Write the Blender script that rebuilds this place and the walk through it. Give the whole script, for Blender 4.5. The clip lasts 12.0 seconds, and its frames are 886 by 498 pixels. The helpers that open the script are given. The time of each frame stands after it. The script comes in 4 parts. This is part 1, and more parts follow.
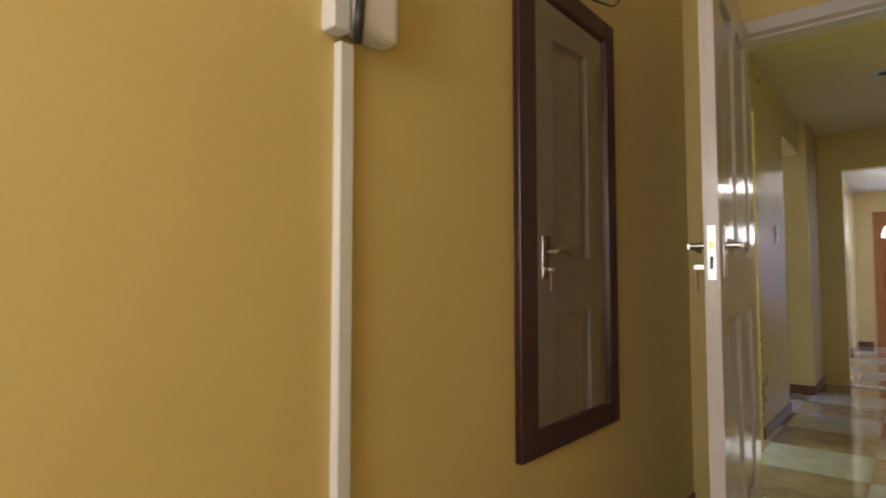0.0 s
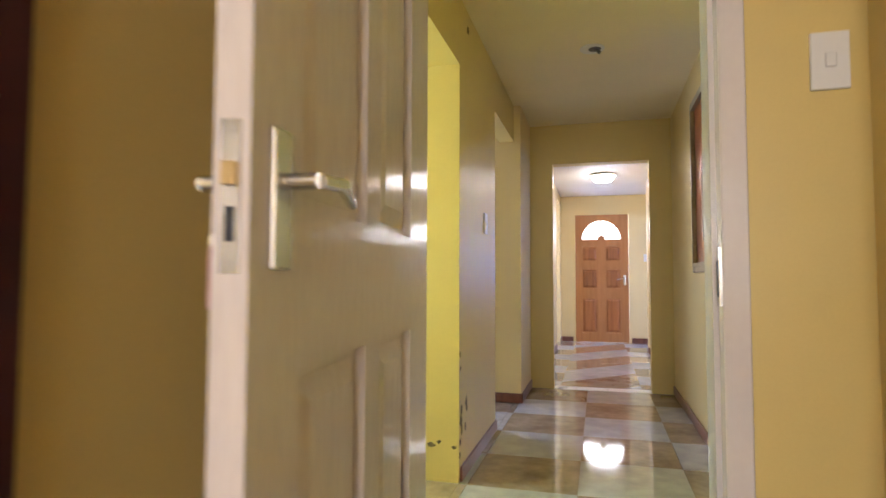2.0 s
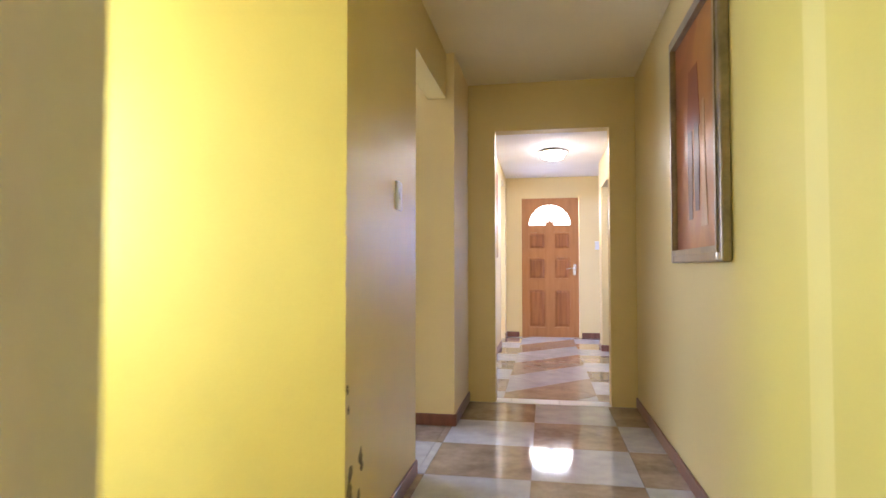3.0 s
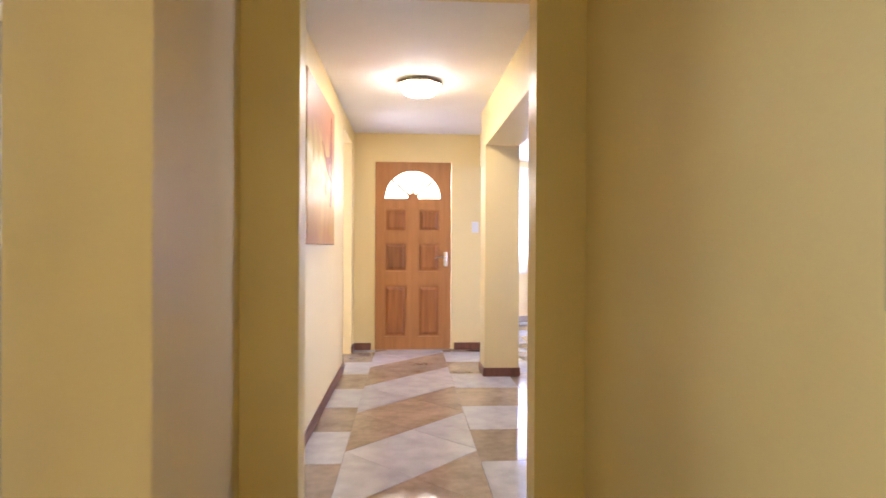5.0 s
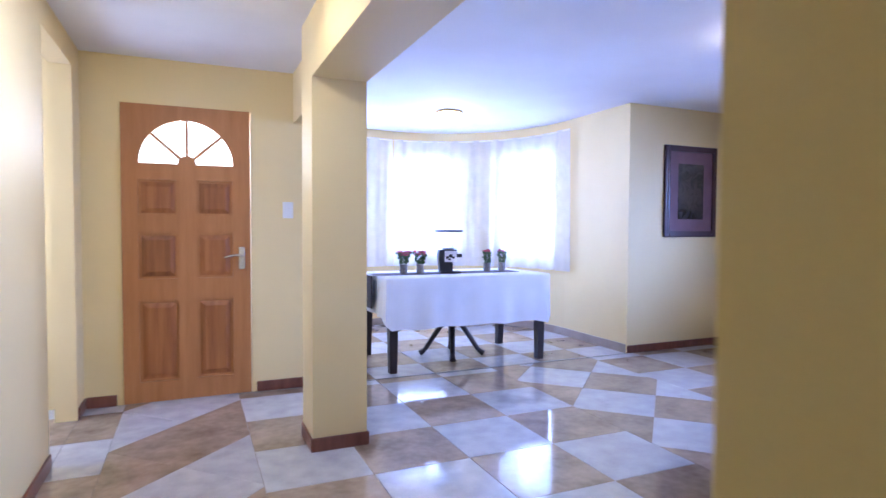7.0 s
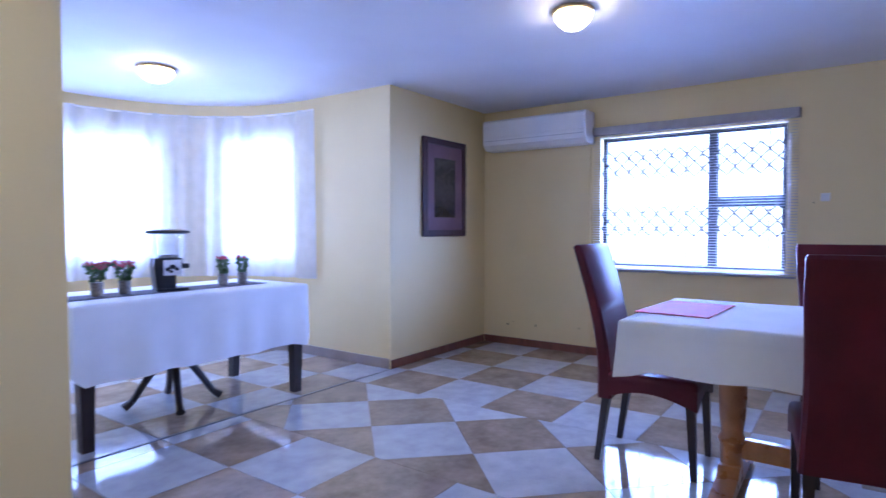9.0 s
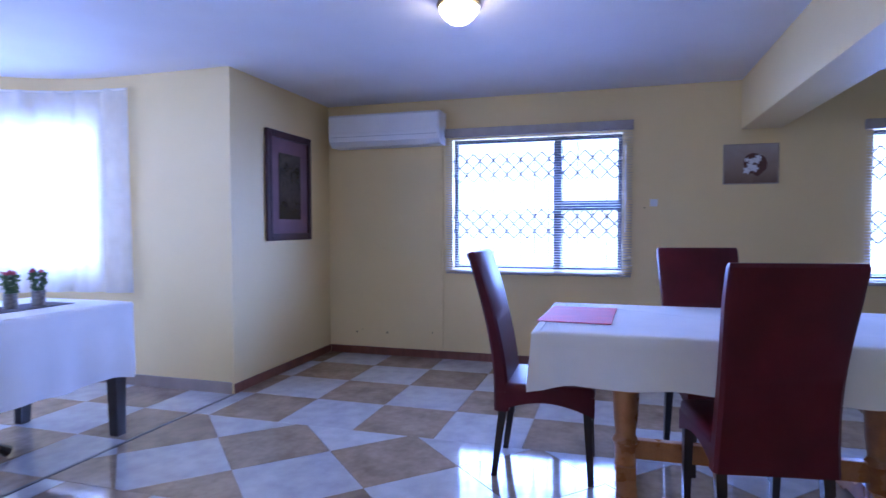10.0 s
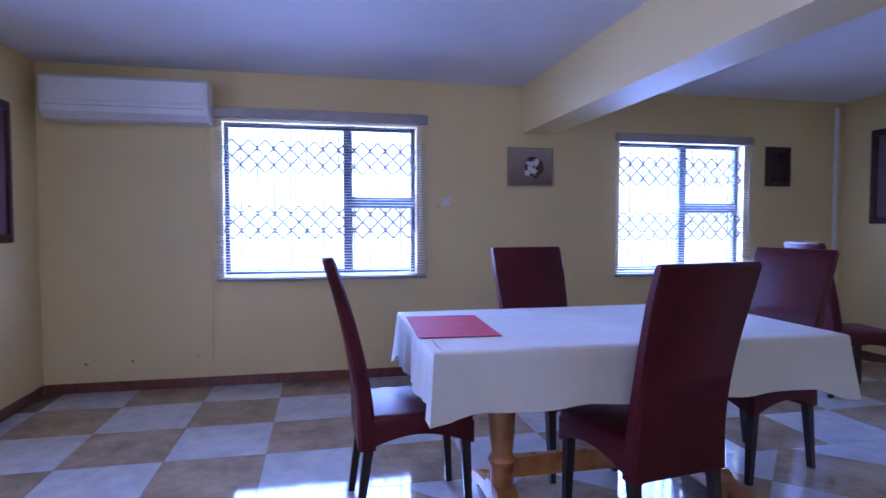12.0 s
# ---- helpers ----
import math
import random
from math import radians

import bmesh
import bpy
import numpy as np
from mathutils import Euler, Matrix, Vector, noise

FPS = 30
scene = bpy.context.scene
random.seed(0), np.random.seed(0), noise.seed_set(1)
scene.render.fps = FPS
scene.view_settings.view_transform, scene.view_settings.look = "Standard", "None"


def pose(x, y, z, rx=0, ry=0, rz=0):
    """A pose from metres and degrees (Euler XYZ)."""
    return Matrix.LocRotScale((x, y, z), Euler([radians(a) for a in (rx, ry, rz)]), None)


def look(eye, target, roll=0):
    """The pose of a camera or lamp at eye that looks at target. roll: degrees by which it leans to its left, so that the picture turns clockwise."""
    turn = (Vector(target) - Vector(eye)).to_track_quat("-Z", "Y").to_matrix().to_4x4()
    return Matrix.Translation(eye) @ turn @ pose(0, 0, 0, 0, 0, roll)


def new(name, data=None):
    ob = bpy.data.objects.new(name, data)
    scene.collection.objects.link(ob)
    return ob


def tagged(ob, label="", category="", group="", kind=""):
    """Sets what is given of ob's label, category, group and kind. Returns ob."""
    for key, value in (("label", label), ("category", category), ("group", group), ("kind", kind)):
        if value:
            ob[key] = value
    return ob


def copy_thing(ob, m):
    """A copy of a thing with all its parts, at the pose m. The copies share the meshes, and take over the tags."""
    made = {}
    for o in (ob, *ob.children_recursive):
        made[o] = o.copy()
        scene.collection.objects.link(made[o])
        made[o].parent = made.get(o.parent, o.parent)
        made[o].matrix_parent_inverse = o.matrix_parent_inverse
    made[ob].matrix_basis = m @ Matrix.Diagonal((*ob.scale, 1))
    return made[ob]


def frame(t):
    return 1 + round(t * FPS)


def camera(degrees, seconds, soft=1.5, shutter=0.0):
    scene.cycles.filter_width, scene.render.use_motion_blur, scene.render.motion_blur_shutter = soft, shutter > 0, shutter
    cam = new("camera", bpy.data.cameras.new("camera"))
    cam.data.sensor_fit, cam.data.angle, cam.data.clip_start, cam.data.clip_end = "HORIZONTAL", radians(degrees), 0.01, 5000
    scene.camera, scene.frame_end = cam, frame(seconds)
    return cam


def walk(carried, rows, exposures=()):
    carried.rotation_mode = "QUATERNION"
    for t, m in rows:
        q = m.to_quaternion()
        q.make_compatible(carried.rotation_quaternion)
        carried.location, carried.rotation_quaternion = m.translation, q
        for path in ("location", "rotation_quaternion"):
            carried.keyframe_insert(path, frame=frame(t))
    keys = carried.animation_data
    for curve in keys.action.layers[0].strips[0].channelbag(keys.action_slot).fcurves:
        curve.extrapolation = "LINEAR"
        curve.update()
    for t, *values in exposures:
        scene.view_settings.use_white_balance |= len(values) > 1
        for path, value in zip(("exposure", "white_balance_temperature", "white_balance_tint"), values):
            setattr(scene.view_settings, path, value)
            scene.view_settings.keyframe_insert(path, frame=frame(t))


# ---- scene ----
cam = camera(75.2, 12.0, shutter=0.4)
PATH = [
    (0, (0.2, -0.385, 0.987), (-1.064, 1.161, 1.099), -0.0),
    (0.5, (0.157, -0.243, 1.001), (-0.893, 1.455, 1.118), -0.1),
    (1, (0.128, 0.086, 0.988), (-0.639, 1.93, 1.106), 0.3),
    (1.5, (0.128, 0.47, 0.99), (-0.478, 2.373, 1.11), 0.2),
    (2, (0.105, 0.918, 0.986), (-0.417, 2.846, 1.092), 0.2),
    (2.5, (0.079, 1.39, 0.996), (-0.346, 3.342, 1.082), 0.1),
    (4.5, (0.062, 3.658, 1.085), (0.004, 5.657, 1.097), 0.1),
    (5, (0.078, 4.227, 1.12), (0.205, 6.222, 1.112), 0.3),
    (5.5, (0.081, 4.752, 1.155), (0.382, 6.729, 1.116), 0.3),
    (6, (0.098, 5.202, 1.183), (0.606, 7.136, 1.128), 0.2),
    (6.5, (0.14, 5.673, 1.208), (0.822, 7.552, 1.144), 0.1),
    (6.7, (0.155, 5.852, 1.203), (0.88, 7.715, 1.135), 0.2),
    (8.3, (0.218, 6.898, 1.221), (1.535, 8.401, 1.151), 0.0),
    (8.5, (0.227, 7.008, 1.223), (1.64, 8.422, 1.153), 0.1),
    (9, (0.316, 7.266, 1.204), (1.943, 8.427, 1.132), 0.0),
    (9.5, (0.374, 7.519, 1.219), (2.171, 8.393, 1.141), -0.1),
    (10, (0.408, 7.77, 1.243), (2.324, 8.337, 1.165), -0.1),
    (10.5, (0.508, 7.957, 1.243), (2.483, 8.263, 1.163), -0.1),
    (11, (0.626, 8.145, 1.234), (2.623, 8.212, 1.153), -0.0),
    (11.5, (0.749, 8.318, 1.243), (2.74, 8.145, 1.159), -0.1),
    (12, (0.884, 8.465, 1.246), (2.839, 8.052, 1.162), 0.0),
]
EXPOSE = [(0, 0.5, 6000, 11), (1, 0.97, 6000, 13), (2, 1.42, 5950, 16), (2.5, 1.75, 5750, 18), (4.5, 1.62, 7150, 19), (5.5, 1.7, 6500, 19), (6.5, 1.38, 5550, 17), (8.5, 0.8, 5000, 16), (10, 0.5, 4900, 18), (12, 0.42, 4980, 23)]
walk(cam, [(t, look(eye, target, roll)) for t, eye, target, roll in PATH], EXPOSE)

# ---- world and daylight at the openings ----
world = bpy.data.worlds.new("world")
scene.world = world
world.use_nodes = True
wn = world.node_tree
sky = wn.nodes.new("ShaderNodeTexSky")
sky.sky_type, sky.sun_disc = "NISHITA", False
sky.sun_elevation, sky.sun_rotation = radians(48), radians(200)
wn.links.new(sky.outputs[0], wn.nodes["Background"].inputs[0])
wn.nodes["Background"].inputs[1].default_value = 0.12
sun_data = bpy.data.lights.new("sun", "SUN")
sun_data.energy, sun_data.angle, sun_data.color = 2.5, radians(0.5), (1, 0.95, 0.88)
sun = new("sun", sun_data)
sun.matrix_basis = look((0, 0, 0), (-math.sin(radians(200)), -math.cos(radians(200)), -1.1))


def daylight(name, eye, target, w, h, power, colour=(0.72, 0.84, 1.0)):
    """An area lamp in a window's opening, in place of the sky's light."""
    data = bpy.data.lights.new(name, "AREA")
    data.shape, data.size, data.size_y, data.energy, data.color = "RECTANGLE", w, h, power, colour
    new(name, data).matrix_basis = look(eye, target)


COOL = (0.34, 0.47, 1.0)
daylight("daylight_window_1", (5.80, 8.45, 1.47), (0, 8.45, 1.47), 1.62, 1.3, 155, COOL)
daylight("daylight_window_2", (5.80, 5.25, 1.47), (0, 5.25, 1.47), 1.4, 1.3, 150, COOL)
for i, a in enumerate((75, 20, 130, 163)):
    ca, sa = math.cos(radians(a)), math.sin(radians(a))
    daylight("daylight_bay", (2.55 + 1.78 * ca, 11.5 + 1.78 * sa, 1.5), (2.55, 11.5, 1.5), 0.85, 1.15, 37, COOL)
daylight("daylight_passage", (-2.72, 3.1, 1.45), (0, 3.1, 1.45), 0.8, 1.1, 25, (0.76, 1.0, 0.74))
daylight("daylight_bedroom", (0.05, -1.88, 1.5), (0.05, 5, 1.4), 0.9, 1.1, 19, (1.0, 0.92, 0.82))
daylight("daylight_kitchen", (-3.45, 6.2, 1.45), (0, 6.2, 1.2), 1.2, 0.9, 36, (0.6, 0.7, 1.0))
daylight("daylight_side_room", (-1.95, 9.85, 1.4), (0, 9.85, 1.4), 0.9, 1.2, 20, (0.5, 0.6, 1.0))
daylight("daylight_front_door", (0.15, 10.72, 1.79), (0.15, 5, 1.5), 0.62, 0.3, 5, (0.95, 0.97, 1.0))

# ---- materials ----


def material(name):
    m = bpy.data.materials.new(name)
    m.use_nodes = True
    return m, m.node_tree, m.node_tree.nodes["Principled BSDF"]


def surface(name, dark, light, rough=0.5, scale=6.0, fine=80.0, bump=0.1, metal=0.0, stretch=(1, 1, 1), gloss=0.5, lo=0.3, hi=0.7, rvar=0.08, island=0.0, coat=0.0):
    """Two-scale noise colour, roughness variation and a fine bump."""
    m, t, b = material(name)
    n, k = t.nodes, t.links
    co = n.new("ShaderNodeTexCoord")
    mp = n.new("ShaderNodeMapping")
    mp.inputs["Scale"].default_value = stretch
    k.new(co.outputs["Object"], mp.inputs[0])
    a = n.new("ShaderNodeTexNoise")
    a.inputs["Scale"].default_value, a.inputs["Detail"].default_value = scale, 6
    f = n.new("ShaderNodeTexNoise")
    f.inputs["Scale"].default_value, f.inputs["Detail"].default_value = fine, 3
    if island:
        oi = n.new("ShaderNodeObjectInfo")
        sh = n.new("ShaderNodeVectorMath")
        sh.operation = "MULTIPLY_ADD"
        sh.inputs[1].default_value = (37, 19, 11)
        k.new(oi.outputs["Random"], sh.inputs[0])
        k.new(mp.outputs[0], sh.inputs[2])
        k.new(sh.outputs[0], a.inputs[0]), k.new(sh.outputs[0], f.inputs[0])
    else:
        k.new(mp.outputs[0], a.inputs[0]), k.new(mp.outputs[0], f.inputs[0])
    mix = n.new("ShaderNodeMath")
    mix.operation = "MULTIPLY_ADD"
    mix.inputs[1].default_value = 0.25
    k.new(f.outputs[0], mix.inputs[0]), k.new(a.outputs[0], mix.inputs[2])
    r = n.new("ShaderNodeValToRGB")
    r.color_ramp.elements[0].position, r.color_ramp.elements[1].position = lo + 0.1, hi + 0.1
    r.color_ramp.elements[0].color, r.color_ramp.elements[1].color = (*dark, 1), (*light, 1)
    k.new(mix.outputs[0], r.inputs[0])
    col = r.outputs[0]
    if island:
        hv = n.new("ShaderNodeHueSaturation")
        mm = n.new("ShaderNodeMath")
        mm.operation = "MULTIPLY_ADD"
        mm.inputs[1].default_value, mm.inputs[2].default_value = island, 1 - island / 2
        k.new(oi.outputs["Random"], mm.inputs[0]), k.new(mm.outputs[0], hv.inputs["Value"]), k.new(col, hv.inputs["Color"])
        col = hv.outputs[0]
    k.new(col, b.inputs["Base Color"])
    rr = n.new("ShaderNodeMath")
    rr.operation = "MULTIPLY_ADD"
    rr.inputs[1].default_value, rr.inputs[2].default_value = rvar, rough - rvar / 2
    k.new(a.outputs[0], rr.inputs[0]), k.new(rr.outputs[0], b.inputs["Roughness"])
    bp = n.new("ShaderNodeBump")
    bp.inputs["Strength"].default_value, bp.inputs["Distance"].default_value = bump, 0.004
    k.new(mix.outputs[0], bp.inputs["Height"]), k.new(bp.outputs[0], b.inputs["Normal"])
    b.inputs["Metallic"].default_value, b.inputs["Specular IOR Level"].default_value = metal, gloss
    b.inputs["Coat Weight"].default_value = coat
    return m


def glow(name, colour, strength):
    m, t, b = material(name)
    b.inputs["Base Color"].default_value = (0.8, 0.8, 0.8, 1)
    b.inputs["Emission Color"].default_value, b.inputs["Emission Strength"].default_value = (*colour, 1), strength
    return m


def glass(name, tint=(1, 1, 1), see=0.92):
    m, t, b = material(name)
    n, k = t.nodes, t.links
    tr, gl, mx = n.new("ShaderNodeBsdfTransparent"), n.new("ShaderNodeBsdfGlossy"), n.new("ShaderNodeMixShader")
    tr.inputs[0].default_value, gl.inputs["Roughness"].default_value, mx.inputs[0].default_value = (*tint, 1), 0.03, 1 - see
    k.new(tr.outputs[0], mx.inputs[1]), k.new(gl.outputs[0], mx.inputs[2])
    k.new(mx.outputs[0], n["Material Output"].inputs[0])
    return m


def sheer(name):
    """Thin woven voile: half open, half translucent cloth."""
    m, t, b = material(name)
    n, k = t.nodes, t.links
    tr, tl, df = n.new("ShaderNodeBsdfTransparent"), n.new("ShaderNodeBsdfTranslucent"), n.new("ShaderNodeBsdfDiffuse")
    tl.inputs[0].default_value, df.inputs[0].default_value = (0.86, 0.87, 0.9, 1), (0.86, 0.87, 0.9, 1)
    m1, m2 = n.new("ShaderNodeMixShader"), n.new("ShaderNodeMixShader")
    co, w = n.new("ShaderNodeTexCoord"), n.new("ShaderNodeTexNoise")
    w.inputs["Scale"].default_value = 9
    rg = n.new("ShaderNodeMapRange")
    rg.inputs[3].default_value, rg.inputs[4].default_value = 0.62, 0.82
    k.new(co.outputs["Object"], w.inputs[0]), k.new(w.outputs[0], rg.inputs[0]), k.new(rg.outputs[0], m2.inputs[0])
    m1.inputs[0].default_value = 0.35
    k.new(tl.outputs[0], m1.inputs[1]), k.new(df.outputs[0], m1.inputs[2])
    k.new(tr.outputs[0], m2.inputs[1]), k.new(m1.outputs[0], m2.inputs[2])
    k.new(m2.outputs[0], n["Material Output"].inputs[0])
    return m


M_WALL = surface("yellow_wall_paint", (0.64, 0.49, 0.175), (0.70, 0.55, 0.21), 0.42, 1.3, 140, 0.06, rvar=0.15)
M_CEIL = surface("ceiling_paint", (0.74, 0.72, 0.72), (0.80, 0.79, 0.79), 0.7, 1.5, 120, 0.05)
# ceiling paint with the yellow walls' bounce light mixed into its colour
M_CORR = surface("corridor_ceiling_bounce_tint", (0.79, 0.69, 0.44), (0.85, 0.75, 0.50), 0.7, 1.5, 120, 0.05)
M_CREAM = surface("cream_wall_paint", (0.73, 0.575, 0.27), (0.78, 0.625, 0.31), 0.55, 1.3, 140, 0.06, rvar=0.15)
M_WHITE = surface("white_gloss_paint", (0.66, 0.60, 0.59), (0.72, 0.67, 0.66), 0.16, 3, 60, 0.04)
M_DOOR = surface("embossed_white_door_paint", (0.66, 0.60, 0.59), (0.72, 0.67, 0.66), 0.15, 16, 60, 0.22, stretch=(6, 6, 0.9))
M_PLASTIC = surface("white_plastic", (0.72, 0.71, 0.70), (0.78, 0.77, 0.76), 0.35, 3, 60, 0.02)
M_SKIRT = surface("red_brown_skirting", (0.12, 0.04, 0.025), (0.205, 0.074, 0.044), 0.3, 4, 60, 0.1, stretch=(6, 6, 1))
M_PINE = surface("varnished_pine", (0.34, 0.135, 0.038), (0.45, 0.20, 0.064), 0.46, 3.2, 30, 0.05, stretch=(7, 7, 0.6), lo=0.2, hi=0.8, gloss=0.35)
M_PINE_P = surface("panel_pine", (0.19, 0.062, 0.017), (0.36, 0.14, 0.04), 0.42, 3.2, 30, 0.06, stretch=(9, 9, 0.5), lo=0.2, hi=0.8, gloss=0.35, island=0.3)
M_PINE_T = surface("table_pine", (0.34, 0.13, 0.04), (0.52, 0.235, 0.08), 0.28, 3.2, 30, 0.08, stretch=(3, 3, 3), coat=0.3)
M_DARKWOOD = surface("dark_stained_wood", (0.012, 0.008, 0.008), (0.035, 0.02, 0.018), 0.3, 5, 60, 0.1, stretch=(4, 4, 1))
M_FRAME = surface("dark_maroon_frame", (0.028, 0.007, 0.009), (0.055, 0.014, 0.015), 0.35, 5, 60, 0.08)
M_LEATHER = surface("maroon_leather", (0.062, 0.004, 0.009), (0.098, 0.007, 0.015), 0.44, 5, 220, 0.08, rvar=0.08, gloss=0.32)
M_CLOTH = surface("white_tablecloth", (0.72, 0.72, 0.73), (0.82, 0.82, 0.83), 0.85, 3, 260, 0.15)
M_RED = surface("red_placemat", (0.50, 0.02, 0.05), (0.62, 0.035, 0.075), 0.7, 8, 260, 0.4)
M_STEEL = surface("brushed_steel", (0.5, 0.5, 0.5), (0.65, 0.64, 0.62), 0.25, 8, 120, 0.05, metal=1.0)
M_BRASS = surface("aged_brass", (0.42, 0.30, 0.14), (0.60, 0.45, 0.22), 0.3, 8, 60, 0.05, metal=1.0)
M_BLACK = surface("black_plastic", (0.012, 0.012, 0.014), (0.025, 0.025, 0.028), 0.35, 8, 60, 0.05)
M_ALU = surface("dark_bronze_aluminium", (0.03, 0.035, 0.045), (0.05, 0.055, 0.07), 0.4, 8, 60, 0.03)
M_BARS = surface("painted_iron_bars", (0.05, 0.055, 0.065), (0.09, 0.095, 0.105), 0.5, 8, 60, 0.05)
M_SLAT = surface("pale_blind_slats", (0.36, 0.32, 0.29), (0.43, 0.39, 0.36), 0.45, 8, 60, 0.02)
M_BROWN = surface("brown_marble_tile", (0.22, 0.16, 0.105), (0.42, 0.33, 0.24), 0.06, 5.5, 22, 0.01, rvar=0.05, gloss=0.85, island=0.22, lo=0.25, hi=0.8)
M_PALE = surface("pale_speckled_tile", (0.41, 0.41, 0.42), (0.54, 0.54, 0.54), 0.07, 9, 120, 0.01, rvar=0.05, gloss=0.85, island=0.14)
M_GROUT = surface("grout", (0.22, 0.19, 0.16), (0.32, 0.28, 0.24), 0.8, 20, 120, 0.2)
M_FRIDGE = surface("grey_enamel", (0.24, 0.24, 0.28), (0.28, 0.28, 0.32), 0.2, 2, 90, 0.02)
M_PLASTER = surface("chipped_plaster", (0.05, 0.035, 0.02), (0.22, 0.16, 0.09), 0.9, 30, 90, 0.5)
M_GREEN = surface("plant_leaves", (0.04, 0.09, 0.03), (0.12, 0.20, 0.08), 0.5, 20, 60, 0.1)
M_PETAL = surface("red_petals", (0.35, 0.03, 0.06), (0.5, 0.09, 0.12), 0.5, 20, 60, 0.1)
M_POT = surface("clear_pot_gravel", (0.12, 0.11, 0.09), (0.32, 0.29, 0.25), 0.3, 60, 160, 0.4)
M_GOLD = surface("silver_gilt_frame", (0.20, 0.16, 0.11), (0.38, 0.31, 0.21), 0.35, 6, 50, 0.15, metal=0.5)
M_OUT = surface("pale_garden_wall", (0.68, 0.67, 0.65), (0.75, 0.74, 0.72), 0.8, 2, 30, 0.2)
M_GROUND = surface("paving_ground", (0.38, 0.37, 0.35), (0.48, 0.46, 0.44), 0.85, 1, 20, 0.3)
M_LAMP = glow("lamp_glass_lit", (1.0, 0.80, 0.55), 22)
M_LAMPC = glow("cool_lamp_glass_lit", (1.0, 0.94, 0.88), 28)
M_GLASS = glass("window_glass")
M_CLEAR = glass("clear_plastic", (0.93, 0.95, 0.97), 0.88)
M_FROST = glass("fanlight_glass", (1.0, 0.99, 0.95), 0.94)
M_SHEER = sheer("sheer_voile")
M_MIRROR, _t, _b = material("mirror_silver")
_b.inputs["Base Color"].default_value, _b.inputs["Metallic"].default_value, _b.inputs["Roughness"].default_value = (0.80, 0.80, 0.78, 1), 1.0, 0.01


# ---- mesh helpers ----
def mesh_ob(name, bm, mat, smooth=False):
    me = bpy.data.meshes.new(name)
    bmesh.ops.recalc_face_normals(bm, faces=bm.faces)
    bm.to_mesh(me)
    bm.free()
    me.materials.append(mat)
    if smooth:
        me.shade_smooth()
        me.set_sharp_from_angle(angle=radians(40))
    return new(name, me)


def part(name, bm, mat, parent, label="", smooth=False):
    ob = mesh_ob(name, bm, mat, smooth)
    ob.parent = parent
    return tagged(ob, label)


def thing(name, label, category, group="", loc=(0, 0, 0), rz=0):
    ob = new(name)
    ob.empty_display_size = 0.1
    ob.matrix_basis = pose(*loc, 0, 0, rz)
    return tagged(ob, label, category, group)


def box(bm, x0, x1, y0, y1, z0, z1, bevel=0.0, seg=2):
    vs = bmesh.ops.create_cube(bm, size=1, matrix=Matrix.Translation(((x0 + x1) / 2, (y0 + y1) / 2, (z0 + z1) / 2)) @ Matrix.Diagonal((x1 - x0, y1 - y0, z1 - z0, 1)))["verts"]
    if bevel:
        es = list({e for v in vs for e in v.link_edges})
        bmesh.ops.bevel(bm, geom=es, offset=bevel, segments=seg, affect="EDGES", profile=0.5)
    return bm


def bx(*a, **k):
    return box(bmesh.new(), *a, **k)


def tube(bm, p, q, r0, r1=None, n=12):
    p, q = Vector(p), Vector(q)
    m = Matrix.Translation((p + q) / 2) @ (q - p).to_track_quat("Z", "Y").to_matrix().to_4x4()
    bmesh.ops.create_cone(bm, cap_ends=True, segments=n, radius1=r0, radius2=r0 if r1 is None else r1, depth=(q - p).length, matrix=m)
    return bm


def lathe(bm, prof, n=24, at=(0, 0, 0)):
    """A turned shape from (radius, height) rings."""
    rings = [[bm.verts.new((at[0] + r * math.cos(2 * math.pi * i / n), at[1] + r * math.sin(2 * math.pi * i / n), at[2] + z)) for i in range(n)] for r, z in prof]
    for a, b in zip(rings, rings[1:]):
        for i in range(n):
            bm.faces.new((a[i], a[(i + 1) % n], b[(i + 1) % n], b[i]))
    bm.faces.new(rings[0][::-1]), bm.faces.new(rings[-1])
    return bm


def prism(bm, pts, lift, axis="z"):
    """A polygon in two axes, drawn out along the third by lift = (from, to)."""
    def put(p, h):
        return {"z": (p[0], p[1], h), "x": (h, p[0], p[1]), "y": (p[0], h, p[1])}[axis]
    lo = [bm.verts.new(put(p, lift[0])) for p in pts]
    hi = [bm.verts.new(put(p, lift[1])) for p in pts]
    bm.faces.new(lo), bm.faces.new(hi)
    for i in range(len(pts)):
        j = (i + 1) % len(pts)
        bm.faces.new((lo[i], lo[j], hi[j], hi[i]))
    return bm


def slab(name, x0, x1, y0, y1, z0, z1, mat, label, category="wall", holes=(), along="y"):
    """A wall block with rectangular openings (from, to, bottom, top) along its length."""
    a0, a1 = (y0, y1) if along == "y" else (x0, x1)
    cuts = sorted({a0, a1, *[h[0] for h in holes], *[h[1] for h in holes]})
    cuts = [c for c in cuts if a0 <= c <= a1]
    bm = bmesh.new()
    for p, q in zip(cuts, cuts[1:]):
        gaps = sorted((h[2], h[3]) for h in holes if h[0] <= p + 1e-6 and h[1] >= q - 1e-6)
        z = z0
        for g0, g1 in gaps + [(z1, z1)]:
            if g0 - z > 1e-4:
                box(bm, *((x0, x1, p, q) if along == "y" else (p, q, y0, y1)), z, g0)
            z = max(z, g1)
    return tagged(mesh_ob(name, bm, mat), label, category, kind="structure")


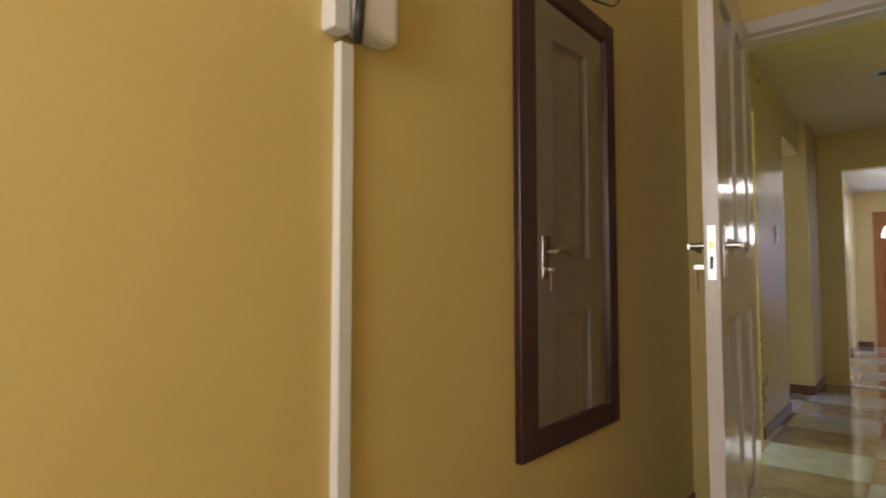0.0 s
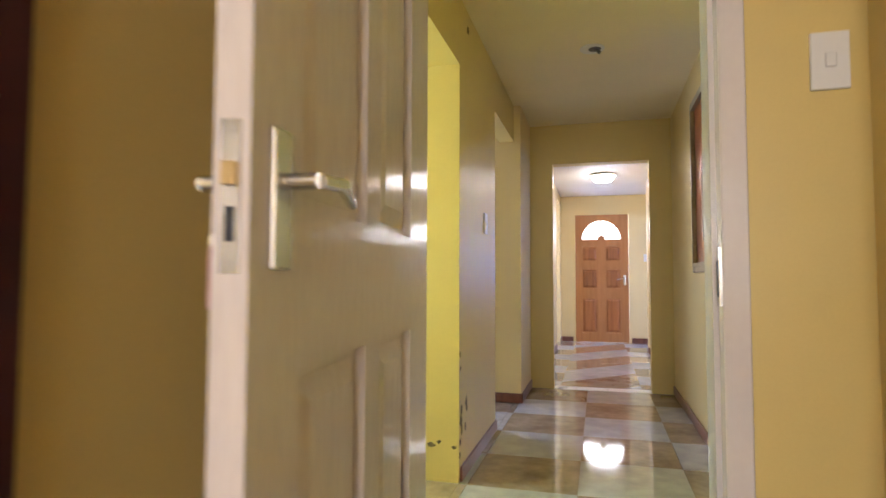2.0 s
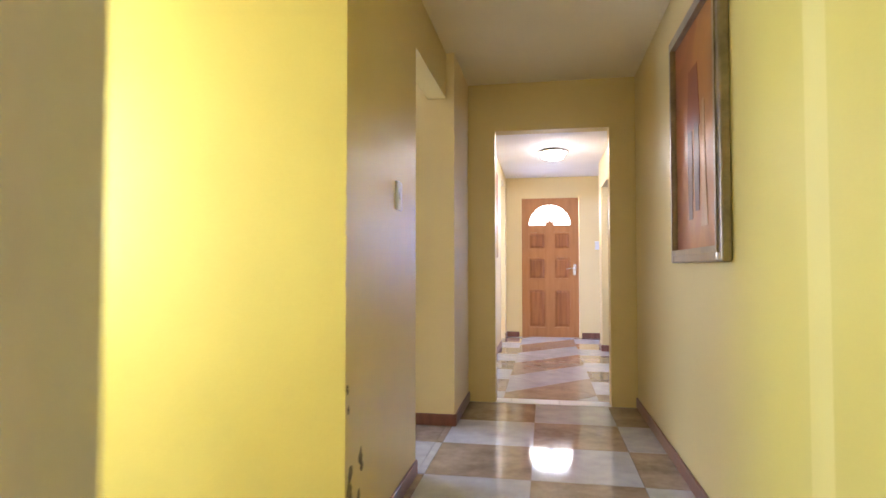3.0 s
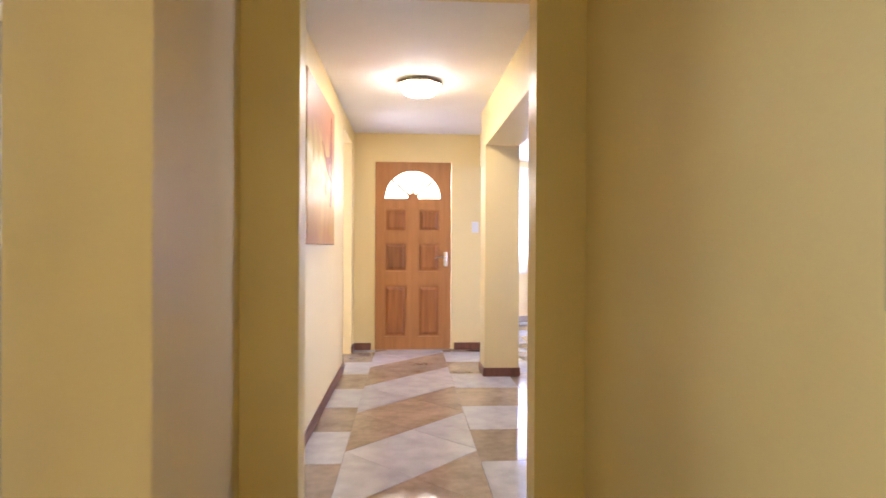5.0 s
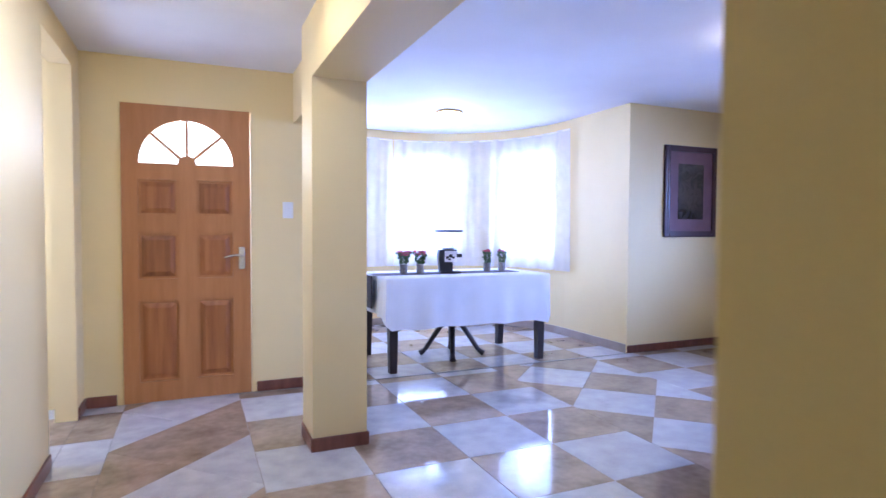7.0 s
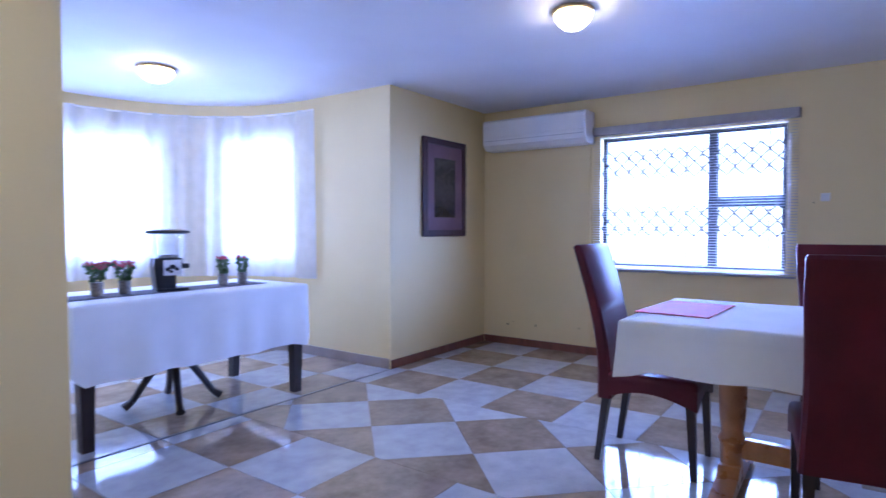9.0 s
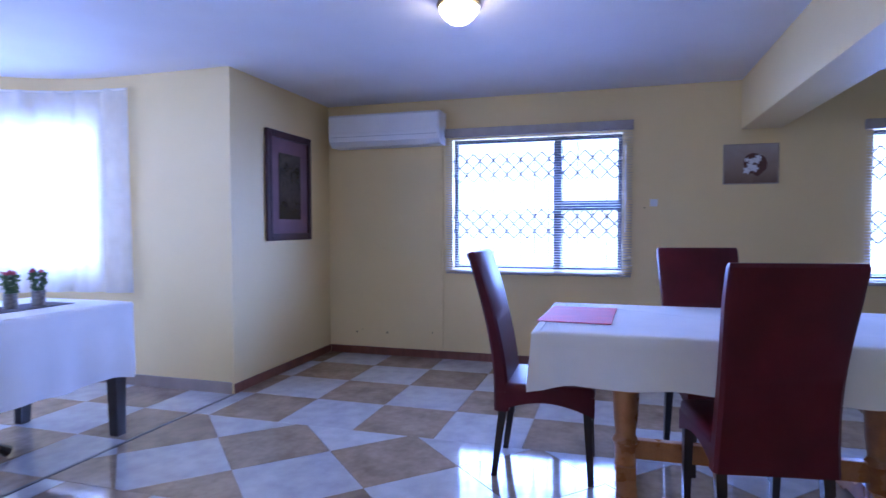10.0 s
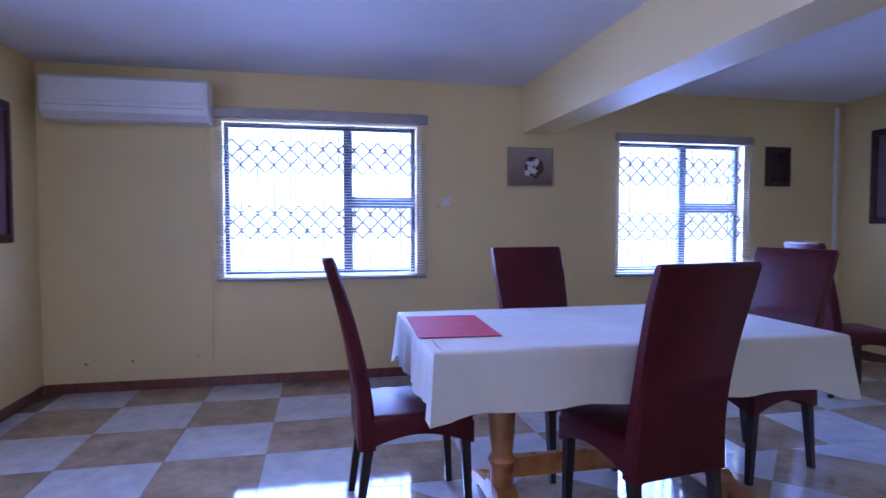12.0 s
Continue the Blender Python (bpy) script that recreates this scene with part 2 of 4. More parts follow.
# ---- structure ----
H = 2.42
slab("wall_bedroom_west", -0.755, -0.577, -2.1, 2.3, 0, H, M_WALL, "warm yellow painted plaster wall behind the mirror")
slab("wall_bedroom_south", -0.755, 0.95, -2.22, -2.1, 0, H, M_WALL, "yellow painted wall with a small window", holes=[(-0.4, 0.5, 0.95, 2.05)], along="x")
slab("wall_bedroom_east", 0.66, 0.78, -2.1, 2.3, 0, H, M_WALL, "yellow painted side wall with a pipe casing")
slab("wall_bedroom_door", -0.755, 0.73, 2.3, 2.42, 0, H, M_WALL, "yellow painted wall round the open white door", holes=[(-0.44, 0.42, 0, 2.09)], along="x")
slab("wall_corridor_west", -0.68, -0.56, 3.683, 4.70, 0, H, M_WALL, "scuffed yellow corridor wall with chipped plaster")
slab("wall_passage_corner", -0.68, -0.56, 2.42, 2.6, 0, H, M_WALL, "short yellow wall end beside the door")
slab("wall_corridor_lintel", -0.68, -0.56, 2.6, 3.683, 2.07, H, M_WALL, "yellow painted lintel over the side passage")
slab("wall_kitchen_lintel", -0.68, -0.56, 4.70, 5.59, 2.12, H, M_WALL, "yellow painted lintel over the kitchen opening")
slab("wall_kitchen_jamb", -0.84, -0.505, 5.59, 6.285, 0, H, M_CREAM, "cream painted wall end beside the kitchen opening")
slab("wall_corridor_east", 0.73, 0.85, 2.3, 6.285, 0, H, M_WALL, "plain yellow corridor wall with a framed painting")
slab("wall_corridor_end", -0.61, 0.85, 6.285, 6.415, 0, H, M_WALL, "yellow wall with an opening to the hall", holes=[(-0.30, 0.545, 0, 2.055)], along="x")
slab("wall_passage_north", -2.8, -0.68, 3.683, 3.80, 0, H, M_WALL, "bright yellow passage wall with chipped edge")
slab("wall_passage_south", -2.8, -0.68, 2.48, 2.6, 0, H, M_WALL, "yellow passage wall")
slab("wall_passage_west", -2.8, -2.68, 2.6, 3.683, 0, H, M_WALL, "yellow passage end wall with a window", holes=[(2.7, 3.5, 0.9, 2.0)])
slab("wall_hall_west", -0.61, -0.49, 6.415, 10.486, 0, H, M_CREAM, "cream hall wall with a canvas and a doorway", holes=[(9.47, 10.24, 0, 2.19)])
slab("wall_hall_north", -0.61, 0.93, 10.486, 10.64, 0, H, M_CREAM, "pale yellow wall round the wooden front door", holes=[(-0.2615, 0.568, 0, 2.037)], along="x")
slab("wall_dining_east", 5.56, 5.74, 3.4, 10.60, 0, H, M_CREAM, "cream dining room wall with two barred windows", holes=[(7.70, 9.20, 0.85, 2.04), (4.62, 5.88, 0.83, 1.98)])
slab("wall_dining_north", 4.03, 5.56, 10.466, 10.60, 0, H, M_CREAM, "cream dining room wall with a framed print")
slab("wall_dining_south", 0.73, 5.74, 3.4, 3.52, 0, H, M_CREAM, "cream dining room end wall")
slab("wall_dining_west", 0.85, 0.97, 3.52, 6.415, 0, H, M_CREAM, "cream dining room side wall")
slab("wall_kitchen_north", -3.6, -0.61, 7.6, 7.72, 0, H, M_CEIL, "white kitchen wall")
slab("wall_kitchen_west", -3.72, -3.6, 3.8, 7.72, 0, H, M_CEIL, "white kitchen wall with a window", holes=[(5.6, 6.8, 1.0, 1.9)])
slab("wall_side_room_west", -2.1, -1.98, 9.2, 10.64, 0, H, M_CREAM, "pale side room wall with a window", holes=[(9.4, 10.3, 0.8, 2.0)])
slab("wall_side_room_north", -2.1, -0.61, 10.55, 10.67, 0, H, M_CREAM, "pale side room wall")
slab("wall_side_room_south", -2.1, -0.61, 9.2, 9.3, 0, H, M_CREAM, "pale side room wall")
slab("column", 0.757, 1.055, 9.165, 9.46, 0, 2.0, M_CREAM, "square cream painted column between hall and dining room", "column")
slab("hall_beam", 0.757, 1.055, 6.415, 9.46, 2.0, H, M_CREAM, "cream painted downstand beam over the wide opening", "beam")
slab("dining_beam", 0.97, 5.56, 6.50, 6.79, 2.02, H, M_CREAM, "cream painted ceiling beam across the dining room", "beam")
slab("hall_beam_end", 0.87, 1.055, 9.46, 10.486, 1.98, H, M_CREAM, "narrow cream beam beside the front door wall", "beam")

# bay: straight sides and a half round with four windows
BC, BR = Vector((2.55, 11.5)), 1.48
BAY = [(8, 36), (62, 92), (116, 146), (152, 174)]


def arc_block(bm, a0, a1, r0, r1, z0, z1, step=6.0):
    n = max(1, round((a1 - a0) / step))
    for i in range(n):
        p, q = radians(a0 + (a1 - a0) * i / n), radians(a0 + (a1 - a0) * (i + 1) / n)
        prism(bm, [(BC.x + r * math.cos(a), BC.y + r * math.sin(a)) for r, a in ((r0, p), (r1, p), (r1, q), (r0, q))], (z0, z1))
    return bm


bm = bmesh.new()
box(bm, BC.x + BR, BC.x + BR + 0.14, 10.60, BC.y, 0, H)
box(bm, BC.x - BR - 0.14, BC.x - BR, 10.486, BC.y, 0, H)
edge = 0
for a0, a1 in BAY + [(180, 180)]:
    if a0 > edge:
        arc_block(bm, edge, a0, BR, BR + 0.14, 0, H)
    if a1 > a0:
        arc_block(bm, a0, a1, BR, BR + 0.14, 0, 0.92)
        arc_block(bm, a0, a1, BR, BR + 0.14, 2.05, H)
    edge = a1
tagged(mesh_ob("wall_bay", bm, M_CREAM), "cream half-round bay wall with tall windows", "wall", kind="structure")

bm = bmesh.new()
box(bm, -3.72, -0.62, -2.2, 6.43, H, H + 0.1)
box(bm, 0.79, 0.97, -2.2, 6.43, H, H + 0.1)
box(bm, -0.62, 0.79, -2.2, 2.36, H, H + 0.1)
box(bm, -0.62, 0.79, 6.35, 6.43, H, H + 0.1)
box(bm, 0.97, 5.74, 3.4, 6.43, H, H + 0.1)
box(bm, 1.055, 5.74, 6.43, 13.2, H - 0.006, H + 0.1)
box(bm, -3.72, -0.61, 6.43, 10.7, H, H + 0.1)
tagged(mesh_ob("ceiling", bm, M_CEIL), "smooth white painted plaster ceiling", "ceiling", kind="structure")
# own piece of ceiling, coloured for the warm bounce in the corridor
tagged(mesh_ob("ceiling_corridor", bx(-0.62, 0.79, 2.36, 6.35, H, H + 0.1), M_CORR), "corridor ceiling with warm bounced light in its colour", "ceiling", kind="structure")
tagged(mesh_ob("ceiling_hall", bx(-0.61, 1.055, 6.43, 10.64, 2.345, 2.52), M_CEIL), "white painted hall ceiling with a lit lamp", "ceiling", kind="structure")
tagged(mesh_ob("ceiling_passage", bx(-2.8, -0.68, 2.6, 3.683, 2.07, 2.4), M_WALL), "low yellow painted passage ceiling", "ceiling", kind="structure")
bm = bmesh.new()
box(bm, -3.8, 5.74, -2.3, 13.2, -0.2, -0.005)
FLOOR = tagged(mesh_ob("floor", bm, M_GROUT), "glossy floor of brown and pale ceramic tiles", "floor", kind="structure")
tagged(mesh_ob("ground", bx(-200, 200, -200, 200, -0.45, -0.25), M_GROUND), "pale paved ground outside the house", "ground", kind="structure")


def skirting(runs, label="red-brown wooden skirting board"):
    bm = bmesh.new()
    for x0, x1, y0, y1 in runs:
        box(bm, x0, x1, y0, y1, 0, 0.075, 0.004, 1)
    return tagged(mesh_ob("baseboard", bm, M_SKIRT), label, "skirting", kind="structure")


skirting([(-0.577, -0.565, -2.1, 2.28), (0.648, 0.66, -2.1, 1.94)])
skirting([(-0.56, -0.548, 3.70, 4.70), (0.718, 0.73, 2.44, 6.295), (-0.505, -0.493, 5.60, 6.285), (-0.83, -0.493, 5.578, 5.59)])
skirting([(-0.49, -0.478, 6.44, 9.46), (-0.49, -0.478, 10.25, 10.474), (-0.48, -0.30, 10.474, 10.486), (0.60, 1.07, 10.474, 10.486)])
skirting([(0.745, 1.067, 9.153, 9.165), (0.745, 0.757, 9.165, 9.46), (1.055, 1.067, 9.165, 9.46)], "red-brown skirting round the column base")
skirting([(5.548, 5.56, 3.53, 10.455), (4.03, 5.548, 10.454, 10.466), (0.97, 5.548, 3.52, 3.532)])
bm = arc_block(bmesh.new(), 0, 180, BR - 0.012, BR, 0, 0.085)
box(bm, BC.x + BR - 0.012, BC.x + BR, 10.48, BC.y, 0, 0.085)
box(bm, BC.x - BR, BC.x - BR + 0.012, 10.50, BC.y, 0, 0.085)
tagged(mesh_ob("baseboard", bm, surface("taupe_skirting", (0.28, 0.22, 0.18), (0.36, 0.29, 0.24), 0.4)), "taupe tiled skirting round the bay", "skirting", kind="structure")

# ---- doors ----
def panel_door(name, label, w, h, th, mat, panels, fan=None, board=None):
    """A leaf hinged at x=0, reaching to x=w, with raised panels on both faces. panels: (x0, x1, z0, z1)."""
    d = thing(name, label, "door")
    cut = sorted({0, w, *[p for q in panels for p in q[:2]]})
    bm = bmesh.new()
    zs = sorted({0, h, *[p for q in panels for p in q[2:]], *( [fan[1], fan[1] + fan[2] + 0.001] if fan else [])})
    for x0, x1 in zip(cut, cut[1:]):
        for z0, z1 in zip(zs, zs[1:]):
            mx, mz = (x0 + x1) / 2, (z0 + z1) / 2
            hole = any(p[0] < mx < p[1] and p[2] < mz < p[3] for p in panels)
            if fan and fan[1] < mz < fan[1] + fan[2]:
                continue
            t = 0.018 if hole else 0
            box(bm, x0, x1, -th / 2 + t, th / 2 - t, z0, z1)
    if fan:
        cx, z0, r = fan
        for s in (-1, 1):
            pts = [(cx + s * r * math.cos(a), z0 + r * math.sin(a)) for a in [math.pi / 2 * i / 12 for i in range(13)]]
            out = w if s > 0 else 0
            prism(bm, [(out, z0)] + pts + [(cx, z0 + r + 0.001), (out, z0 + r + 0.001)], (-th / 2, th / 2), "y")
    part("leaf", bm, mat, d)
    for p in panels:
        for s in (-1, 1):
            b = bmesh.new()
            i, o = 0.05, 0.016
            lo = [(p[0] + o, p[2] + o), (p[1] - o, p[2] + o), (p[1] - o, p[3] - o), (p[0] + o, p[3] - o)]
            hi = [(p[0] + i, p[2] + i), (p[1] - i, p[2] + i), (p[1] - i, p[3] - i), (p[0] + i, p[3] - i)]
            y0, y1 = s * (th / 2 - 0.0185), s * (th / 2 - 0.006)
            a = [b.verts.new((x, y0, z)) for x, z in lo]
            c = [b.verts.new((x, y1, z)) for x, z in hi]
            b.faces.new(c), b.faces.new(a)
            for k in range(4):
                b.faces.new((a[k], a[(k + 1) % 4], c[(k + 1) % 4], c[k]))
            part("panel", b, board or mat, d)
    return d


def lever(parent, x, z, y, s, way, mat=None, key=False):
    """A lever handle on a long back plate; s is the face's side, way the lever's direction."""
    mat = mat or M_STEEL
    plate = part("back_plate", bx(x - 0.022, x + 0.022, min(y, y + s * 0.009), max(y, y + s * 0.009), z - 0.10, z + 0.06, bevel=0.004), mat, parent, "brushed steel lock plate")
    b = bmesh.new()
    tube(b, (x, y + s * 0.008, z), (x, y + s * 0.05, z), 0.010)
    tube(b, (x, y + s * 0.05, z), (x + way * 0.06, y + s * 0.056, z + 0.004), 0.0095, 0.009)
    tube(b, (x + way * 0.055, y + s * 0.056, z + 0.004), (x + way * 0.12, y + s * 0.046, z - 0.012), 0.009, 0.007)
    part("lever", b, mat, plate, "", True)
    if key:
        k = bmesh.new()
        box(k, x - 0.002, x + 0.002, min(y, y + s * 0.04), max(y, y + s * 0.04), z - 0.072, z - 0.058)
        part("key", k, mat, plate)
        box(k := bmesh.new(), x - 0.012, x + 0.012, min(y + s * 0.03, y + s * 0.036), max(y + s * 0.03, y + s * 0.036), z - 0.145, z - 0.072, 0.004, 1)
        part("key_tag", k, surface("pink_key_tag", (0.6, 0.3, 0.3), (0.7, 0.4, 0.4), 0.4), plate, "pale pink key tag")


# open white door of the first room: hinge at the left jamb, standing nearly along the corridor
W = 0.86
LEAF = panel_door("door_1", "white painted panelled door standing open", W, 2.03, 0.042, M_DOOR, [(0.17, 0.40, 0.20, 0.865), (0.48, 0.735, 0.20, 0.865), (0.17, 0.40, 1.065, 1.90), (0.48, 0.735, 1.065, 1.90)])
LEAF.matrix_basis = pose(-0.328, 2.285, 0.012, 0, 0, math.degrees(math.atan2(-0.94, 0.076)))
lever(LEAF, W - 0.06, 1.083, 0.021, 1, -1)
lever(LEAF, W - 0.06, 1.083, -0.021, -1, -1, key=True)
part("lock_face", bx(W, W + 0.002, -0.011, 0.011, 0.979, 1.139), M_STEEL, LEAF, "steel lock face plate")
part("latch", bx(W, W + 0.010, -0.007, 0.007, 1.07, 1.094), M_BRASS, LEAF)
part("bolt_slot", bx(W + 0.0015, W + 0.003, -0.005, 0.005, 1.012, 1.048), M_BLACK, LEAF)
for z in (1.128, 0.99):
    b = bmesh.new()
    tube(b, (W + 0.001, 0, z), (W + 0.0035, 0, z), 0.004, n=8)
    part("screw", b, M_STEEL, LEAF)


def door_frame(name, label, x0, x1, y0, y1, z, w=0.055, mat=None, rebate=True):
    d = tagged(thing(name, label, "door frame"), kind="structure")
    mat = mat or M_WHITE
    for a, b in ((x0, x0 + w), (x1 - w, x1)):
        part("jamb", bx(a, b, y0, y1, 0, z, bevel=0.003, seg=1), mat, d)
    part("head", bx(x0 + w, x1 - w, y0, y1, z - w, z, bevel=0.003, seg=1), mat, d)
    if rebate:
        ym = y0 + 0.05
        part("stop", bx(x0 + w, x0 + w + 0.012, ym, y1 - 0.004, 0, z - w - 0.012), mat, d)
        part("stop", bx(x1 - w - 0.012, x1 - w, ym, y1 - 0.004, 0, z - w - 0.012), mat, d)
        part("stop", bx(x0 + w, x1 - w, ym, y1 - 0.004, z - w - 0.012, z - w), mat, d)
    return d


fr = door_frame("door_frame_1", "white painted door frame with a strike plate", -0.44, 0.42, 2.285, 2.435, 2.09)
part("strike_plate", bx(0.360, 0.365, 2.30, 2.322, 0.93, 1.06), M_STEEL, fr, "dull steel strike plate")
part("strike_hole", bx(0.3585, 0.361, 2.306, 2.317, 0.95, 1.03), M_BLACK, fr)
for z in (0.3, 1.02, 1.8):
    b = bmesh.new()
    tube(b, (-0.378, 2.282, z - 0.05), (-0.378, 2.282, z + 0.05), 0.008)
    part("hinge", b, M_STEEL, fr)
# white pipe casing on the side wall
pc = thing("pipe_casing", "white vertical pipe casing on the yellow wall", "pipe")
part("lower_duct", bx(0.618, 0.66, 1.95, 2.005, 0, 1.70, bevel=0.006), M_PLASTIC, pc)
part("upper_duct", bx(0.618, 0.66, 1.95, 2.005, 1.703, H, bevel=0.006), M_PLASTIC, pc)

# wooden front door with a fanlight
FD = panel_door("door_3", "varnished brown wooden front door with a sunburst fanlight", 0.82, 2.03, 0.044, M_PINE,
                [(0.10, 0.345, 0.14, 0.695), (0.465, 0.70, 0.14, 0.695), (0.10, 0.345, 0.845, 1.16), (0.465, 0.70, 0.845, 1.16), (0.10, 0.345, 1.28, 1.525), (0.465, 0.70, 1.28, 1.525)], fan=(0.405, 1.635, 0.30), board=M_PINE_P)
FD.matrix_basis = pose(-0.259, 10.497, 0.004)
lever(FD, 0.76, 1.0, -0.022, -1, -1)
b = bmesh.new()
prism(b, [(0.405 + 0.30 * math.cos(math.pi * i / 24), 1.635 + 0.30 * math.sin(math.pi * i / 24)) for i in range(25)], (-0.003, 0.003), "y")
pane = part("pane", b, M_FROST, FD, "bright half-round glass")
pane.visible_shadow = False
for a in (42, 90, 138):
    b = bmesh.new()
    ca, sa = math.cos(radians(a)), math.sin(radians(a))
    nx, nz = -sa * 0.010, ca * 0.010
    prism(b, [(0.405 + 0.05 * ca + nx, 1.635 + 0.05 * sa + nz), (0.405 + 0.05 * ca - nx, 1.635 + 0.05 * sa - nz), (0.405 + 0.302 * ca - nx, 1.635 + 0.302 * sa - nz), (0.405 + 0.302 * ca + nx, 1.635 + 0.302 * sa + nz)], (-0.018, 0.018), "y")
    part("glazing_bar", b, M_PINE, FD)
b = bmesh.new()
prism(b, [(0.405 + 0.06 * math.cos(math.pi * i / 12), 1.635 + 0.06 * math.sin(math.pi * i / 12)) for i in range(13)], (-0.02, 0.02), "y")
part("sunburst_hub", b, M_PINE, FD)
f3 = tagged(thing("door_frame_3", "thin painted frame of the front door", "door frame"), kind="structure")
part("head", bx(-0.2612, 0.5677, 10.484, 10.60, 2.0345, 2.0368), M_CREAM, f3)

# threshold strip of white tiles in the hall opening
th = tagged(thing("threshold", "row of white tiles in the opening's floor", "threshold"), kind="structure")
for x0, x1 in ((-0.298, -0.19), (-0.186, 0.17), (0.174, 0.543)):
    part("tile", bx(x0, x1, 6.278, 6.424, -0.004, 0.004, bevel=0.001, seg=1), M_PLASTIC, th)
tagged(mesh_ob("floor_strip", bx(1.08, 4.02, 10.455, 10.475, -0.004, 0.003), surface("dark_joint", (0.06, 0.05, 0.05), (0.1, 0.09, 0.09), 0.3)), "dark joint strip between room and bay floor", "floor strip", kind="structure")

# ---- wall fittings ----


def plate(name, label, cat, loc, w, h, axis, sgn, rocker=True):
    """A flat white wall plate with a raised rocker, facing along axis."""
    d = thing(name, label, cat, loc=loc)
    d.matrix_basis = pose(*loc, 0, 0, {("y", -1): 0, ("x", 1): 90, ("x", -1): -90}[(axis, sgn)])
    part("cover", bx(-w / 2, w / 2, -0.010, 0.0, -h / 2, h / 2, bevel=0.003), M_PLASTIC, d)
    if rocker:
        part("rocker", bx(-0.011, 0.011, -0.014, -0.010, -0.016, 0.016, bevel=0.002, seg=1), M_PLASTIC, d)
    return d


plate("light_switch", "white light switch beside the bedroom door", "light switch", (0.585, 2.30, 1.455), 0.075, 0.125, "y", -1)
plate("light_switch", "white light switch on the corridor wall", "light switch", (-0.56, 4.34, 1.325), 0.085, 0.125, "x", 1)
plate("light_switch", "white light switch beside the front door", "light switch", (0.828, 10.486, 1.335), 0.075, 0.12, "y", -1)
plate("wall_socket", "small pale blanking plate on the cream wall", "wall plate", (5.56, 7.446, 1.44), 0.06, 0.06, "x", -1, False)

# mirror on the bedroom wall
mi = thing("wall_mirror", "tall wall mirror in a dark maroon wooden frame", "mirror")
Y0, Y1, Z0, Z1 = 0.845, 1.45, 0.537, 1.84
for y0, y1, z0, z1 in ((Y0, Y0 + 0.085, Z0, Z1), (Y1 - 0.066, Y1, Z0, Z1), (Y0 + 0.085, Y1 - 0.066, Z0, Z0 + 0.066), (Y0 + 0.085, Y1 - 0.066, Z1 - 0.066, Z1)):
    part("frame_side", bx(-0.577, -0.555, y0, y1, z0, z1, bevel=0.004), M_FRAME, mi)
part("mirror_glass", bx(-0.574, -0.566, Y0 + 0.08, Y1 - 0.06, Z0 + 0.06, Z1 - 0.06), M_MIRROR, mi, "clear mirror glass")
# conduit and box
co = thing("cable_conduit", "white plastic cable conduit on the yellow wall", "conduit")
part("duct", bx(-0.577, -0.557, 0.260, 0.293, 0.0, 1.407, bevel=0.003, seg=1), M_PLASTIC, co)
jb = thing("junction_box", "white plastic junction box with dark cables", "junction box")
part("housing", bx(-0.577, -0.517, 0.277, 0.375, 1.417, 1.66, bevel=0.022, seg=4), M_PLASTIC, jb)
part("side_strip", bx(-0.577, -0.542, 0.232, 0.271, 1.417, 1.66, bevel=0.003, seg=1), M_PLASTIC, jb)


def cable(name, pts, r, mat, parent):
    cu = bpy.data.curves.new(name, "CURVE")
    cu.dimensions, cu.bevel_depth, cu.bevel_resolution = "3D", r, 2
    s = cu.splines.new("BEZIER")
    s.bezier_points.add(len(pts) - 1)
    for p, c in zip(s.bezier_points, pts):
        p.co, p.handle_left_type, p.handle_right_type = c, "AUTO", "AUTO"
    cu.materials.append(mat)
    ob = new(name, cu)
    ob.parent = parent
    return ob


cable("cable", [(-0.542, 0.274, 1.66), (-0.524, 0.275, 1.50), (-0.520, 0.268, 1.43), (-0.542, 0.285, 1.407)], 0.009, M_BLACK, jb)
wc = thing("loose_cable", "thin black cable hanging over the mirror", "cable")
cable("wire", [(-0.562, 0.92, 1.99), (-0.542, 1.15, 1.862), (-0.547, 1.33, 1.88), (-0.562, 1.52, 1.97), (-0.567, 1.61, 2.2)], 0.004, M_BLACK, wc)

# ceiling hole with a bare fitting in the corridor
hl = thing("ceiling_rose", "broken ceiling fitting with a dark hole", "ceiling fitting")
part("ring", lathe(bmesh.new(), [(0.075, -0.006), (0.075, 0), (0.03, 0.0)], at=(0.08, 4.53, H - 0.001)), M_CEIL, hl)
part("hole", lathe(bmesh.new(), [(0.038, -0.008), (0.038, -0.002)], at=(0.095, 4.53, H - 0.001)), M_BLACK, hl)
part("wire_stub", tube(bmesh.new(), (0.10, 4.53, H - 0.004), (0.125, 4.52, H - 0.035), 0.011), M_BLACK, hl)
# chipped plaster marks on the corridor wall corner
ch = thing("plaster_damage", "chips and scuffs on the corridor wall corner", "wall damage")
rnd = random.Random(4)
for cy, cz, r in ((3.70, 0.62, 0.012), (3.71, 0.55, 0.010), (3.73, 0.34, 0.022), (3.72, 0.29, 0.026), (3.74, 0.245, 0.020), (3.71, 0.19, 0.02), (3.84, 0.36, 0.022), (3.85, 0.33, 0.016), (3.82, 0.24, 0.014), (3.70, 0.13, 0.014), (3.868, 2.32, 0.02)):
    b = bmesh.new()
    prism(b, [(cy + r * rnd.uniform(0.5, 1.2) * math.cos(6.283 * i / 9), cz + r * rnd.uniform(0.8, 1.7) * math.sin(6.283 * i / 9)) for i in range(9)], (-0.5605, -0.5585), "x")
    part("chip", b, M_PLASTER, ch)
